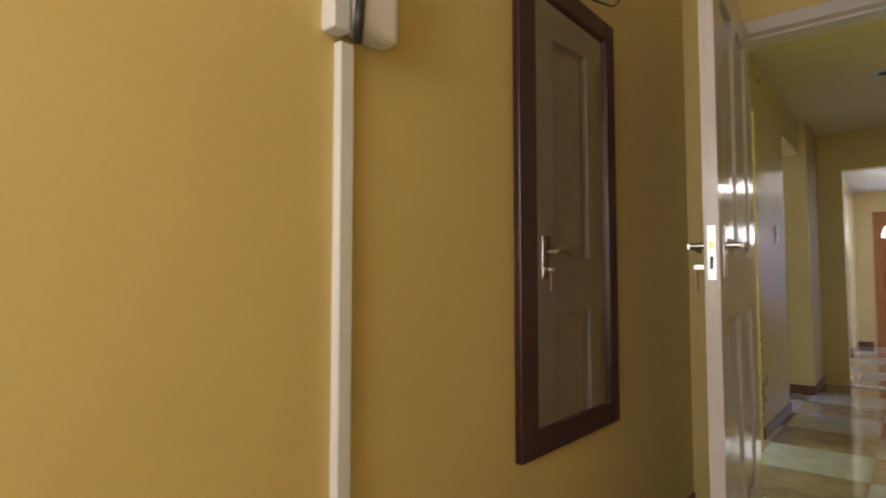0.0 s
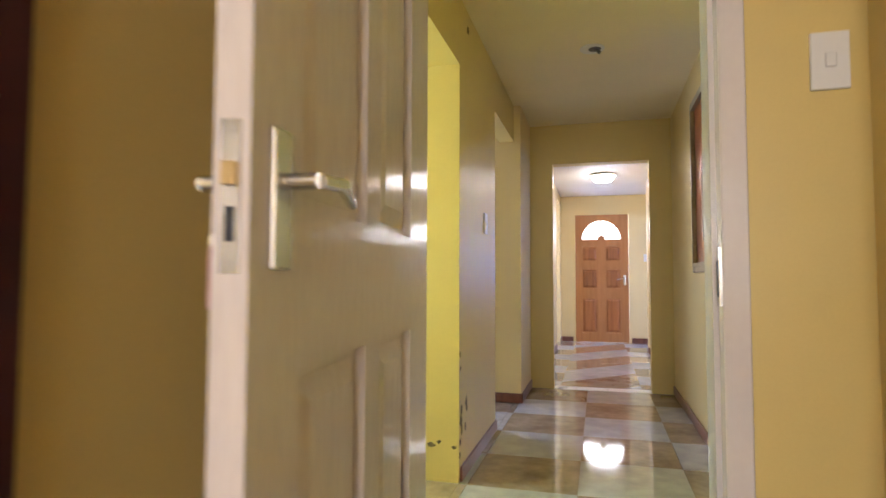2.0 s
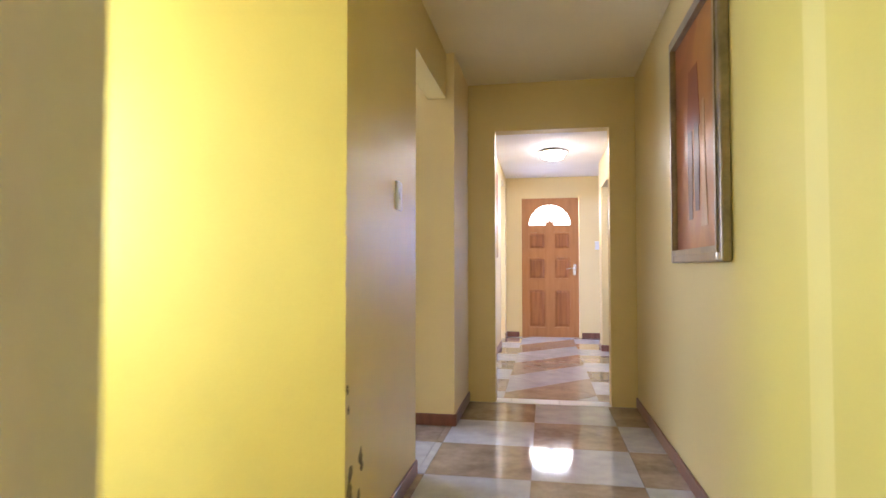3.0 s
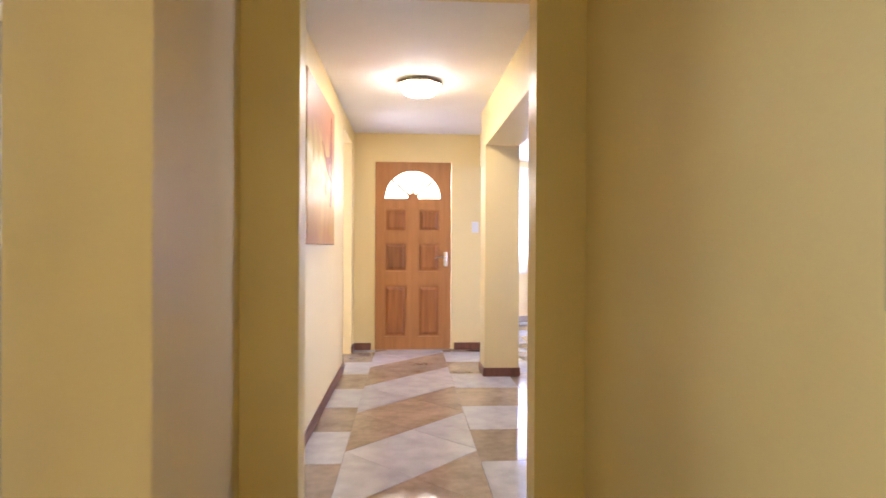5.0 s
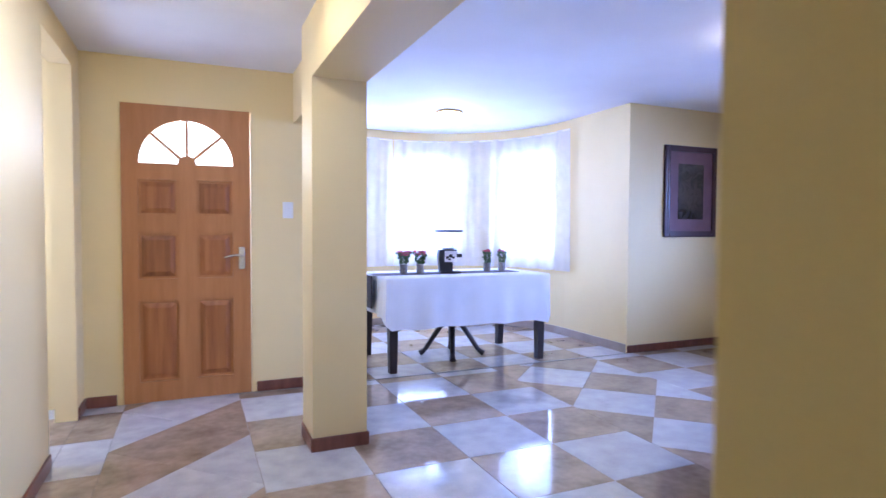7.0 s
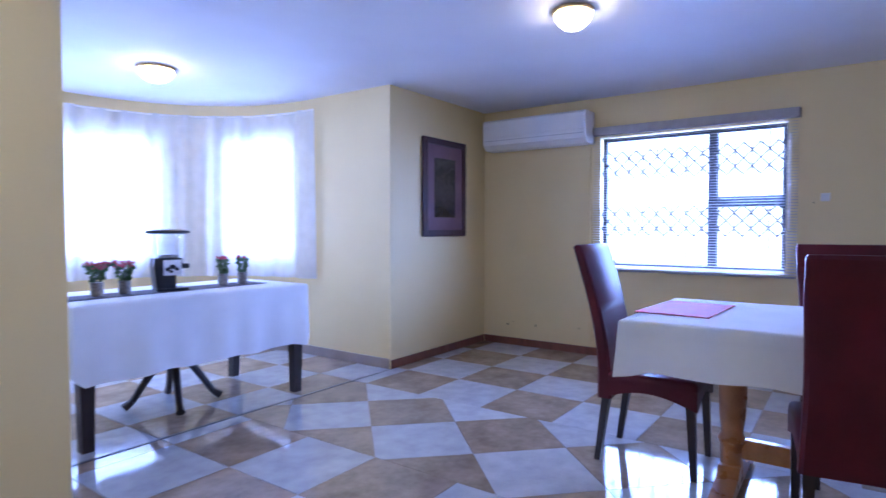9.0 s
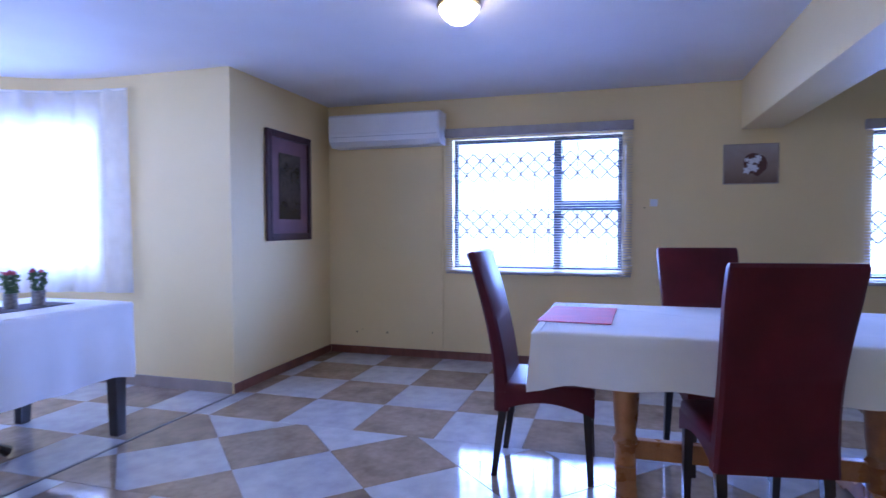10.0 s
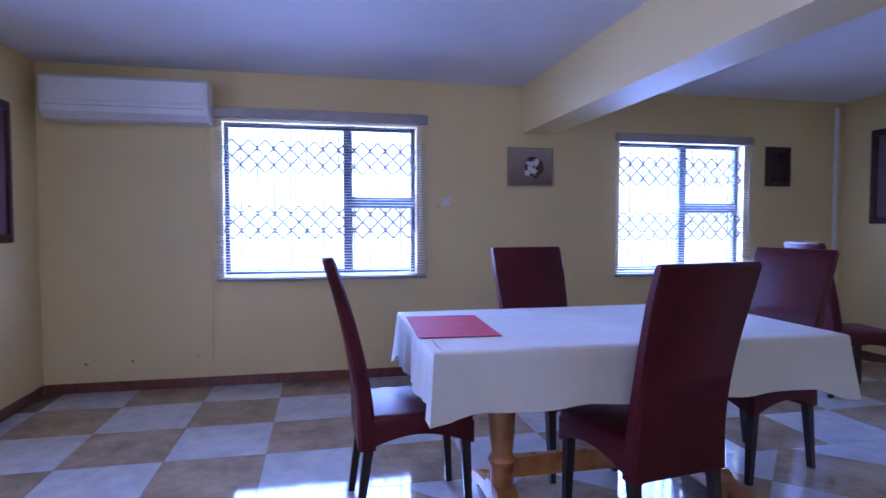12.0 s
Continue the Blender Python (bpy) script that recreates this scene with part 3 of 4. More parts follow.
for cx, cz, r in ((-0.70, 0.175, 0.018), (-0.66, 0.19, 0.012), (-0.585, 0.17, 0.012)):
    b = bmesh.new()
    prism(b, [(cx + r * rnd.uniform(0.5, 1.5) * math.cos(6.283 * i / 9), cz + r * rnd.uniform(0.5, 0.9) * math.sin(6.283 * i / 9)) for i in range(9)], (3.6815, 3.6835), "y")
    part("chip", b, M_PLASTER, ch)


wm = thing("wall_marks", "small screw holes and scuffs on the cream wall", "wall marks")
for cy, cz, q in ((10.18, 0.21, 0.010), (10.12, 0.24, 0.006), (9.86, 0.22, 0.009), (9.4, 0.24, 0.006), (7.52, 1.40, 0.006)):
    part("mark", prism(bmesh.new(), [(cy + q * rnd.uniform(0.7, 1.2) * math.cos(6.283 * i / 8), cz + q * rnd.uniform(0.6, 1.2) * math.sin(6.283 * i / 8)) for i in range(8)], (5.5585, 5.5605), "x"), M_PLASTER, wm)


# ---- pictures ----
def ramp_material(name, stops, scale=2.0, axis=2, rough=0.5, wob=0.5, span=1.0, off=0.5):
    """Painted canvas: a colour ramp along one axis, broken up by brush-like noise."""
    m, t, b = material(name)
    n, k = t.nodes, t.links
    c = n.new("ShaderNodeTexCoord")
    s = n.new("ShaderNodeSeparateXYZ")
    k.new(c.outputs["Object"], s.inputs[0])
    z = n.new("ShaderNodeTexNoise")
    z.inputs["Scale"].default_value, z.inputs["Detail"].default_value, z.inputs["Distortion"].default_value = scale, 7, 1.2
    k.new(c.outputs["Object"], z.inputs[0])
    a, d = n.new("ShaderNodeMath"), n.new("ShaderNodeMath")
    a.operation = d.operation = "MULTIPLY_ADD"
    a.inputs[1].default_value, a.inputs[2].default_value = 1 / span, off - wob / 2
    d.inputs[1].default_value = wob
    k.new(s.outputs[axis], a.inputs[0]), k.new(z.outputs[0], d.inputs[0]), k.new(a.outputs[0], d.inputs[2])
    r = n.new("ShaderNodeValToRGB")
    while len(r.color_ramp.elements) < len(stops):
        r.color_ramp.elements.new(0.5)
    for e, (p, col) in zip(r.color_ramp.elements, stops):
        e.position, e.color = p, (*col, 1)
    k.new(d.outputs[0], r.inputs[0]), k.new(r.outputs[0], b.inputs["Base Color"])
    bp = n.new("ShaderNodeBump")
    bp.inputs["Strength"].default_value, bp.inputs["Distance"].default_value = 0.3, 0.003
    k.new(z.outputs[0], bp.inputs["Height"]), k.new(bp.outputs[0], b.inputs["Normal"])
    b.inputs["Roughness"].default_value = rough
    return m


def picture(name, label, loc, rz, w, h, fw, fmat, art, depth=0.03, mat_w=0.0, mount=None):
    """A framed picture; local x runs along the wall, the face looks to -y."""
    d = thing(name, label, "picture", loc=loc, rz=rz)
    for x0, x1, z0, z1 in ((-w / 2, -w / 2 + fw, -h / 2, h / 2), (w / 2 - fw, w / 2, -h / 2, h / 2), (-w / 2 + fw, w / 2 - fw, -h / 2, -h / 2 + fw), (-w / 2 + fw, w / 2 - fw, h / 2 - fw, h / 2)):
        part("frame_side", bx(x0, x1, -depth, -0.001, z0, z1, bevel=min(0.008, fw / 4)), fmat, d)
        i = fw * 0.35
        if fw > 0.03:
            part("frame_lip", bx(x0 + (0.6 * fw if x0 < -w / 2 + 0.001 else 0), x1 - (0.6 * fw if x1 > w / 2 - 0.001 else 0), -depth - 0.006, -depth + 0.002, z0 + (0.6 * fw if z0 < -h / 2 + 0.001 else 0), z1 - (0.6 * fw if z1 > h / 2 - 0.001 else 0)), fmat, d)
    if mount:
        part("mount", bx(-w / 2 + fw, w / 2 - fw, -0.016, -0.004, -h / 2 + fw, h / 2 - fw), mount, d)
    f = fw + mat_w
    part("artwork", bx(-w / 2 + f, w / 2 - f, -0.020, -0.003, -h / 2 + f, h / 2 - f), art, d)
    return d


A1 = ramp_material("rust_painting", [(0.0, (0.20, 0.05, 0.015)), (0.35, (0.34, 0.10, 0.02)), (0.6, (0.42, 0.17, 0.03)), (1.0, (0.20, 0.07, 0.02))], 3, 0, 0.35, 0.9, 0.83)
p = picture("framed_painting", "rust-orange painting in a silver-gilt frame", (0.73, 4.515, 1.585), -90, 0.83, 1.10, 0.06, M_GOLD, A1, 0.04)
dk = surface("dark_paint", (0.05, 0.018, 0.012), (0.12, 0.04, 0.025), 0.4)
lt = surface("ochre_paint", (0.38, 0.20, 0.08), (0.55, 0.33, 0.15), 0.4)
for x, w0, w1, z0, z1, mt in ((-0.09, 0.045, 0.03, -0.36, 0.05, dk), (0.02, 0.045, 0.03, -0.33, 0.05, dk), (-0.03, 0.09, 0.11, 0.03, 0.30, surface("red_paint", (0.17, 0.03, 0.015), (0.26, 0.06, 0.02), 0.4)), (0.13, 0.02, 0.05, -0.40, 0.12, lt)):
    b = bmesh.new()
    prism(b, [(x - w1, z0), (x + w1, z0), (x + w0, (z0 + z1) / 2), (x + w0 * 0.8, z1), (x - w0 * 0.8, z1), (x - w0, (z0 + z1) / 2)], (-0.0215, -0.0195), "y")
    part("painted_shape", b, mt, p)
A2 = ramp_material("gold_canvas", [(0.0, (0.36, 0.15, 0.012)), (0.25, (0.50, 0.27, 0.02)), (0.42, (0.62, 0.43, 0.08)), (0.52, (0.78, 0.64, 0.28)), (0.60, (0.46, 0.28, 0.03)), (0.72, (0.38, 0.14, 0.03)), (1.0, (0.40, 0.17, 0.05))], 2.6, 2, 0.5, 0.5, 0.96)
cv = thing("canvas_painting", "large abstract canvas in gold, rust and cream", "picture", loc=(-0.49, 7.865, 1.60), rz=90)
part("canvas", bx(-0.575, 0.575, -0.045, -0.002, -0.47, 0.47, bevel=0.004, seg=1), A2, cv)
M_RUST = surface("rust_paint", (0.16, 0.035, 0.015), (0.30, 0.08, 0.02), 0.5, 9, 60, 0.2)
for pts in ([(-0.02, 0.17), (0.16, 0.03), (0.30, -0.03), (0.36, 0.16), (0.40, 0.30), (0.30, 0.12), (0.14, 0.10)], [(0.34, -0.22), (0.43, -0.16), (0.46, 0.14), (0.44, 0.42), (0.38, 0.40), (0.37, 0.10)]):
    part("painted_stroke", prism(bmesh.new(), pts, (-0.0465, -0.0445), "y"), M_RUST, cv)
part("painted_stroke", prism(bmesh.new(), [(0.06, -0.10), (0.13, -0.04), (0.17, 0.02), (0.16, -0.09), (0.22, -0.13), (0.12, -0.16)], (-0.0465, -0.0445), "y"), surface("moss_paint", (0.20, 0.17, 0.02), (0.34, 0.28, 0.05), 0.5, 9, 60, 0.2), cv)
M_MAUVE = surface("mauve_mount", (0.15, 0.075, 0.085), (0.20, 0.105, 0.115), 0.7)
A3 = ramp_material("dark_print", [(0.0, (0.015, 0.012, 0.012)), (0.5, (0.07, 0.055, 0.045)), (0.65, (0.03, 0.028, 0.022)), (1.0, (0.10, 0.085, 0.07))], 9, 2, 0.15, 1.0, 0.7)
picture("framed_print", "framed print with a mauve mount on the cream wall", (4.81, 10.466, 1.585), 0, 0.70, 0.915, 0.06, M_FRAME, A3, 0.03, 0.12, M_MAUVE)
A4 = ramp_material("beige_flower_canvas", [(0.0, (0.17, 0.10, 0.06)), (0.45, (0.30, 0.22, 0.16)), (1.0, (0.42, 0.35, 0.29))], 5, 2, 0.6, 0.5, 0.32)
p = picture("flower_canvas", "small beige canvas with white blossoms", (5.56, 6.72, 1.74), -90, 0.40, 0.32, 0.008, surface("beige_edge", (0.3, 0.24, 0.18), (0.4, 0.32, 0.25)), A4, 0.025)
rnd = random.Random(8)
part("dark_patch", prism(bmesh.new(), [(0.03 + 0.10 * math.cos(6.283 * i / 14) * rnd.uniform(0.8, 1.1), 0.0 + 0.09 * math.sin(6.283 * i / 14) * rnd.uniform(0.8, 1.2)) for i in range(14)], (-0.022, -0.019), "y"), dk, p)
for i in range(7):
    cx, cz, r = rnd.uniform(-0.05, 0.11), rnd.uniform(-0.06, 0.06), rnd.uniform(0.02, 0.035)
    part("blossom", prism(bmesh.new(), [(cx + r * (0.75 + 0.25 * math.cos(5 * a)) * math.cos(a), cz + r * (0.75 + 0.25 * math.cos(5 * a)) * math.sin(a)) for a in [6.283 * j / 20 for j in range(20)]], (-0.023 - 0.0006 * i, -0.0195), "y"), M_CLOTH, p)
picture("framed_print", "small dark brown print near the corner", (5.56, 4.265, 1.79), -90, 0.27, 0.37, 0.05, M_FRAME, A3, 0.025)
picture("framed_print", "dark framed print on the end wall", (4.95, 3.52, 1.68), 180, 0.6, 0.85, 0.06, M_FRAME, A3, 0.03, 0.1, M_MAUVE)


# ---- windows ----
def rail_box(d, name, y0, y1, z0, z1, x0, x1, mat):
    return part(name, bx(x0, x1, y0, y1, z0, z1, bevel=0.004, seg=1), mat, d)


def barred_window(name, y0, y1, z0, z1, ym, zt):
    """Dark framed window: wide fixed light to one side (above ym), two stacked lights to the other."""
    d = tagged(thing(name, "dark aluminium window with iron burglar bars", "window"), kind="structure")
    fx0, fx1, w = 5.64, 5.69, 0.036
    fr = rail_box(d, "window_frame", y0, y0 + w, z0, z1, fx0, fx1, M_ALU)
    rail_box(d, "window_frame", y1 - w, y1, z0, z1, fx0, fx1, M_ALU)
    rail_box(d, "window_frame", y0 + w, y1 - w, z0, z0 + w, fx0, fx1, M_ALU)
    rail_box(d, "window_frame", y0 + w, y1 - w, z1 - w, z1, fx0, fx1, M_ALU)
    rail_box(d, "mullion", ym - 0.036, ym + 0.036, z0 + w, z1 - w, fx0, fx1, M_ALU)
    rail_box(d, "transom", y0 + w, ym - 0.036, zt - 0.045, zt + 0.045, fx0, fx1, M_ALU)
    for a, b, c, e in ((ym + 0.036, y1 - w, z0 + w, z1 - w), (y0 + w, ym - 0.036, z0 + w, zt - 0.045), (y0 + w, ym - 0.036, zt + 0.045, z1 - w)):
        g = part("pane", bx(5.664, 5.668, a, b, c, e), M_GLASS, d)
        g.visible_shadow = False
    part("window_sill", bx(5.545, 5.64, y0 - 0.02, y1 + 0.02, z0 - 0.03, z0 - 0.001, bevel=0.004, seg=1), M_CREAM, d)
    # burglar bars: uprights and two bands of diamonds
    n = max(6, round((y1 - y0) / 0.13))
    step = (y1 - y0) / n
    for i in range(1, n):
        part("bar", bx(5.605, 5.611, y0 + i * step - 0.0045, y0 + i * step + 0.0045, z0, z1), M_BARS, d)
    for zc in (z0 + (z1 - z0) * 0.78, z0 + (z1 - z0) * 0.35):
        b = bmesh.new()
        for r in range(2):
            za = zc + (0.5 - r) * 0.13
            for i in range(n):
                a0, a1 = y0 + i * step, y0 + (i + 1) * step
                for p, q in (((a0, za), ((a0 + a1) / 2, za + 0.065)), (((a0 + a1) / 2, za + 0.065), (a1, za)), ((a0, za), ((a0 + a1) / 2, za - 0.065)), (((a0 + a1) / 2, za - 0.065), (a1, za))):
                    tube(b, (5.60, *p), (5.60, *q), 0.0075, n=5)
        part("diamond_band", b, M_BARS, d)
    return d


barred_window("window_1", 7.70, 9.20, 0.85, 2.04, 8.25, 1.425)
barred_window("window_2", 4.62, 5.88, 0.83, 1.98, 5.20, 1.40)


def blind(y0, y1, z0, z1, label):
    d = thing("venetian_blind", label, "blind", "venetian blinds")
    part("head_rail", bx(5.508, 5.552, y0, y1, z1 - 0.075, z1, bevel=0.003, seg=1), M_SLAT, d)
    part("bottom_rail", bx(5.512, 5.54, y0 + 0.01, y1 - 0.01, z0, z0 + 0.016, bevel=0.003, seg=1), M_SLAT, d)
    n = int((z1 - z0 - 0.08) / 0.0225)
    b = bmesh.new()
    w = 0.0125
    v = [[b.verts.new((5.526 + x, y, 0.0015 * (1 - (x / w) ** 2) + x * 0.24)) for x in (-w, -w / 2, 0, w / 2, w)] for y in (y0 + 0.006, y1 - 0.006)]
    for i in range(4):
        b.faces.new((v[0][i], v[0][i + 1], v[1][i + 1], v[1][i]))
    first = part("slat", b, M_SLAT, d)
    me = first.data
    first.location.z = z0 + 0.03
    for i in range(1, n):
        s = new("slat", me)
        s.parent, s.location = d, (0, 0, z0 + 0.03 + i * 0.0225)
    for y in (y0 + 0.15, (y0 + y1) / 2, y1 - 0.15):
        part("ladder_cord", tube(bmesh.new(), (5.512, y, z0 + 0.01), (5.512, y, z1 - 0.04), 0.0012, n=5), M_SLAT, d)
    part("wand", tube(bmesh.new(), (5.50, y0 + 0.06, z0 + 0.38), (5.50, y0 + 0.06, z1 - 0.2), 0.004, n=6), M_PLASTIC, d)
    return d


blind(7.615, 9.26, 0.81, 2.135, "pale venetian blind lowered with open slats")
blind(4.555, 5.94, 0.785, 2.05, "pale venetian blind with open slats, farther window")

# bay windows: pale frames behind the curtain
for a0, a1 in BAY:
    d = tagged(thing("window_bay", "tall bay window with white frame", "window"), kind="structure")
    am = radians((a0 + a1) / 2)
    half = (BR + 0.07) * math.tan(radians(a1 - a0) / 2)
    d.matrix_basis = pose(BC.x + (BR + 0.08) * math.cos(am), BC.y + (BR + 0.08) * math.sin(am), 0, 0, 0, math.degrees(am) - 90)
    for x0, x1, z0, z1 in ((-half, -half + 0.04, 0.92, 2.05), (half - 0.04, half, 0.92, 2.05), (-half + 0.04, half - 0.04, 0.92, 0.96), (-half + 0.04, half - 0.04, 2.01, 2.05)):
        part("window_frame", bx(x0, x1, -0.02, 0.02, z0, z1), M_PLASTIC, d)
    g = part("pane", bx(-half + 0.04, half - 0.04, -0.003, 0.003, 0.96, 2.01), M_GLASS, d)
    g.visible_shadow = False


def curtain(a0, a1, seed, label):
    d = thing("sheer_curtain", label, "curtain", "bay curtains")
    b = bmesh.new()
    n, rows = 150, 8
    ph = random.Random(seed).uniform(0, 6)
    grid = []
    for j in range(rows + 1):
        z = 0.735 + (2.30 - 0.735) * j / rows
        amp = 0.012 + 0.012 * (1 - j / rows)
        row = []
        for i in range(n + 1):
            u = i / n
            a = a0 + (a1 - a0) * u
            wv = amp * math.sin(u * (a1 - a0) * 0.62 + ph) + 0.5 * amp * math.sin(u * (a1 - a0) * 1.13 + 2 * ph + j * 0.15)
            r = BR - 0.085 + wv
            if a < 0:
                row.append(b.verts.new((BC.x + r, BC.y + radians(a) * BR, z)))
            elif a > 180:
                row.append(b.verts.new((BC.x - r, BC.y - radians(a - 180) * BR, z)))
            else:
                row.append(b.verts.new((BC.x + r * math.cos(radians(a)), BC.y + r * math.sin(radians(a)), z)))
        grid.append(row)
    for j in range(rows):
        for i in range(n):
            b.faces.new((grid[j][i], grid[j][i + 1], grid[j + 1][i + 1], grid[j + 1][i]))
    part("voile", b, M_SHEER, d, "", True)
    b = bmesh.new()
    st = 24
    for i in range(st):
        p, q = [a0 + (a1 - a0) * k / st for k in (i, i + 1)]
        pts = []
        for a in (p, q):
            if a < 0:
                pts.append((BC.x + BR - 0.085, BC.y + radians(a) * BR, 2.29))
            elif a > 180:
                pts.append((BC.x - BR + 0.085, BC.y - radians(a - 180) * BR, 2.29))
            else:
                pts.append((BC.x + (BR - 0.085) * math.cos(radians(a)), BC.y + (BR - 0.085) * math.sin(radians(a)), 2.29))
        tube(b, *pts, 0.008, n=6)
    part("rail", b, M_PLASTIC, d)
    return d


curtain(-7, 93, 1, "long white sheer curtain drawn round the bay")
curtain(94, 187, 2, "long white sheer curtain, second half of the bay")
# air conditioner
ac = thing("air_conditioner", "white split air conditioner high on the cream wall", "air conditioner")
b = bmesh.new()
prism(b, [(5.56, 1.99), (5.40, 1.99), (5.345, 2.035), (5.335, 2.10), (5.335, 2.26), (5.36, 2.285), (5.56, 2.285)], (9.265, 10.35), "y")
part("body", b, M_PLASTIC, ac)
part("front_panel", bx(5.326, 5.337, 9.275, 10.34, 2.11, 2.265, bevel=0.004, seg=1), M_PLASTIC, ac)
for i in range(3):
    part("air_vane", bx(5.338 + 0.012 * i, 5.345 + 0.012 * i, 9.29, 10.325, 2.075 - 0.026 * i, 2.084 - 0.026 * i), surface("grey_plastic", (0.4, 0.4, 0.42), (0.5, 0.5, 0.52), 0.4), ac)
dc = thing("cable_conduit", "thin pale conduit below the air conditioner", "conduit")
part("duct", bx(5.54, 5.559, 9.29, 9.32, 0.08, 1.99, bevel=0.003, seg=1), M_CREAM, dc)
dc = thing("cable_conduit", "thin pale conduit in the far corner", "conduit")
part("duct", bx(5.53, 5.559, 3.60, 3.63, 0.08, 2.36, bevel=0.003, seg=1), M_PLASTIC, dc)


# ---- ceiling lamps ----
def dome_lamp(name, label, x, y, z, r, mat):
    d = thing(name, label, "ceiling lamp", loc=(x, y, z))
    part("base_ring", lathe(bmesh.new(), [(r * 0.8, 0), (r * 1.06, -0.006), (r * 1.08, -0.024), (r * 0.95, -0.03)]), M_BRASS, d, "brass base ring", True)
    part("glass_dome", lathe(bmesh.new(), [(r * 0.96, -0.028), (r * 0.93, -0.05), (r * 0.75, -0.078), (r * 0.45, -0.105), (r * 0.12, -0.115)]), mat, d, "glowing glass bowl", True)
    return d


dome_lamp("ceiling_lamp", "round brass ceiling lamp with a glowing bowl", 3.36, 8.555, H - 0.006, 0.108, M_LAMP)
dome_lamp("ceiling_lamp", "round ceiling lamp lit in the bay", 2.62, 11.56, H - 0.006, 0.13, M_LAMP)
d = thing("ceiling_lamp", "lit octagonal glass ceiling lamp with a brass rim", "ceiling lamp", loc=(0.17, 8.50, 2.345), rz=22.5)
part("base_plate", lathe(bmesh.new(), [(0.13, -0.022), (0.14, 0)], 8), M_PLASTIC, d)
part("rim", lathe(bmesh.new(), [(0.168, -0.034), (0.175, -0.028), (0.172, -0.02), (0.12, -0.018)], 8), M_BRASS, d, "faceted brass rim")
part("glass_shade", lathe(bmesh.new(), [(0.162, -0.034), (0.155, -0.045), (0.115, -0.092), (0.10, -0.098)], 8), M_LAMPC, d, "glowing white glass shade")
for a in range(8):
    b = bmesh.new()
    prism(b, [(0.148, -0.036), (0.156, -0.034), (0.115, -0.088), (0.107, -0.086)], (-0.009, 0.009), "y")
    bmesh.ops.rotate(b, verts=b.verts, matrix=Matrix.Rotation((a + 0.5) * math.pi / 4, 3, "Z"))
    part("clip", b, M_BRASS, d)


# ---- dining chairs ----
def chair():
    """A high-backed upholstered chair: seat centre at the origin, facing +x."""
    d = thing("dining_chair", "high-backed maroon leather dining chair with dark legs", "chair", "dining chairs")
    w = 0.215
    b = bmesh.new()
    box(b, -0.20, 0.235, -w, w, 0.40, 0.475, 0.022, 3)
    part("seat", b, M_LEATHER, d, "padded maroon leather seat", True)
    # arched aprons
    for s in (-1, 1):
        pts = [(-0.23 + 0.465 * i / 12, 0.335 + 0.055 * math.sin(math.pi * i / 12)) for i in range(13)]
        part("side_apron", prism(bmesh.new(), pts + [(0.235, 0.43), (-0.23, 0.43)], (s * w - (0.022 if s > 0 else 0), s * w + (0.022 if s < 0 else 0)), "y"), M_LEATHER, d)
    pts = [(-w + 0.022 + (2 * w - 0.044) * i / 12, 0.335 + 0.055 * math.sin(math.pi * i / 12)) for i in range(13)]
    part("front_apron", prism(bmesh.new(), pts + [(w - 0.022, 0.43), (-w + 0.022, 0.43)], (0.213, 0.235), "x"), M_LEATHER, d)
    # curved back, widening slightly upward
    b = bmesh.new()
    n = 16
    rows = []
    for i in range(n + 1):
        t = i / n
        z = 0.335 + 0.768 * t
        x = -0.20 - 0.02 * t - 0.165 * max(0, t - 0.15) ** 1.6 - 0.01
        th = 0.072 - 0.02 * t
        hw = w + 0.004 - 0.012 * math.sin(math.pi * min(1, t * 1.2)) + 0.004 * t
        rows.append((x, z, th, hw))
    rings = []
    for x, z, th, hw in rows:
        pr = [(th / 2 - 0.012, -hw), (th / 2, -hw + 0.014), (th / 2, hw - 0.014), (th / 2 - 0.012, hw), (-th / 2 + 0.012, hw), (-th / 2, hw - 0.014), (-th / 2, -hw + 0.014), (-th / 2 + 0.012, -hw)]
        rings.append([b.verts.new((x + px, py, z)) for px, py in pr])
    x, z, th, hw = rows[-1]
    rings.append([b.verts.new((v.co.x * 0.55 + (x) * 0.45, v.co.y * 0.975, z + 0.014)) for v in rings[-1]])
    for p, q in zip(rings, rings[1:]):
        for i in range(8):
            b.faces.new((p[i], p[(i + 1) % 8], q[(i + 1) % 8], q[i]))
    b.faces.new(rings[0]), b.faces.new(rings[-1])
    part("backrest", b, M_LEATHER, d, "tall leaning leather backrest", True)
    for lx, ly, ox in ((0.20, -w + 0.03, 0.02), (0.20, w - 0.03, 0.02), (-0.195, -w + 0.03, -0.055), (-0.195, w - 0.03, -0.055)):
        b = bmesh.new()
        lo = [b.verts.new((lx + ox + sx * 0.014, ly + sy * 0.014, 0)) for sx, sy in ((-1, -1), (1, -1), (1, 1), (-1, 1))]
        hi = [b.verts.new((lx + sx * 0.021, ly + sy * 0.021, 0.405)) for sx, sy in ((-1, -1), (1, -1), (1, 1), (-1, 1))]
        b.faces.new(lo), b.faces.new(hi)
        for i in range(4):
            b.faces.new((lo[i], lo[(i + 1) % 4], hi[(i + 1) % 4], hi[i]))
        part("leg", b, M_DARKWOOD, d, "dark tapered wooden leg")
    return d


c1 = chair()
c1.matrix_basis = pose(3.39, 8.085, 0, 0, 0, -89)
for x, y, a in ((2.955, 7.23, 9), (3.70, 7.24, 190), (3.465, 6.295, 103), (4.45, 4.60, 258)):
    copy_thing(c1, pose(x, y, 0, 0, 0, a))

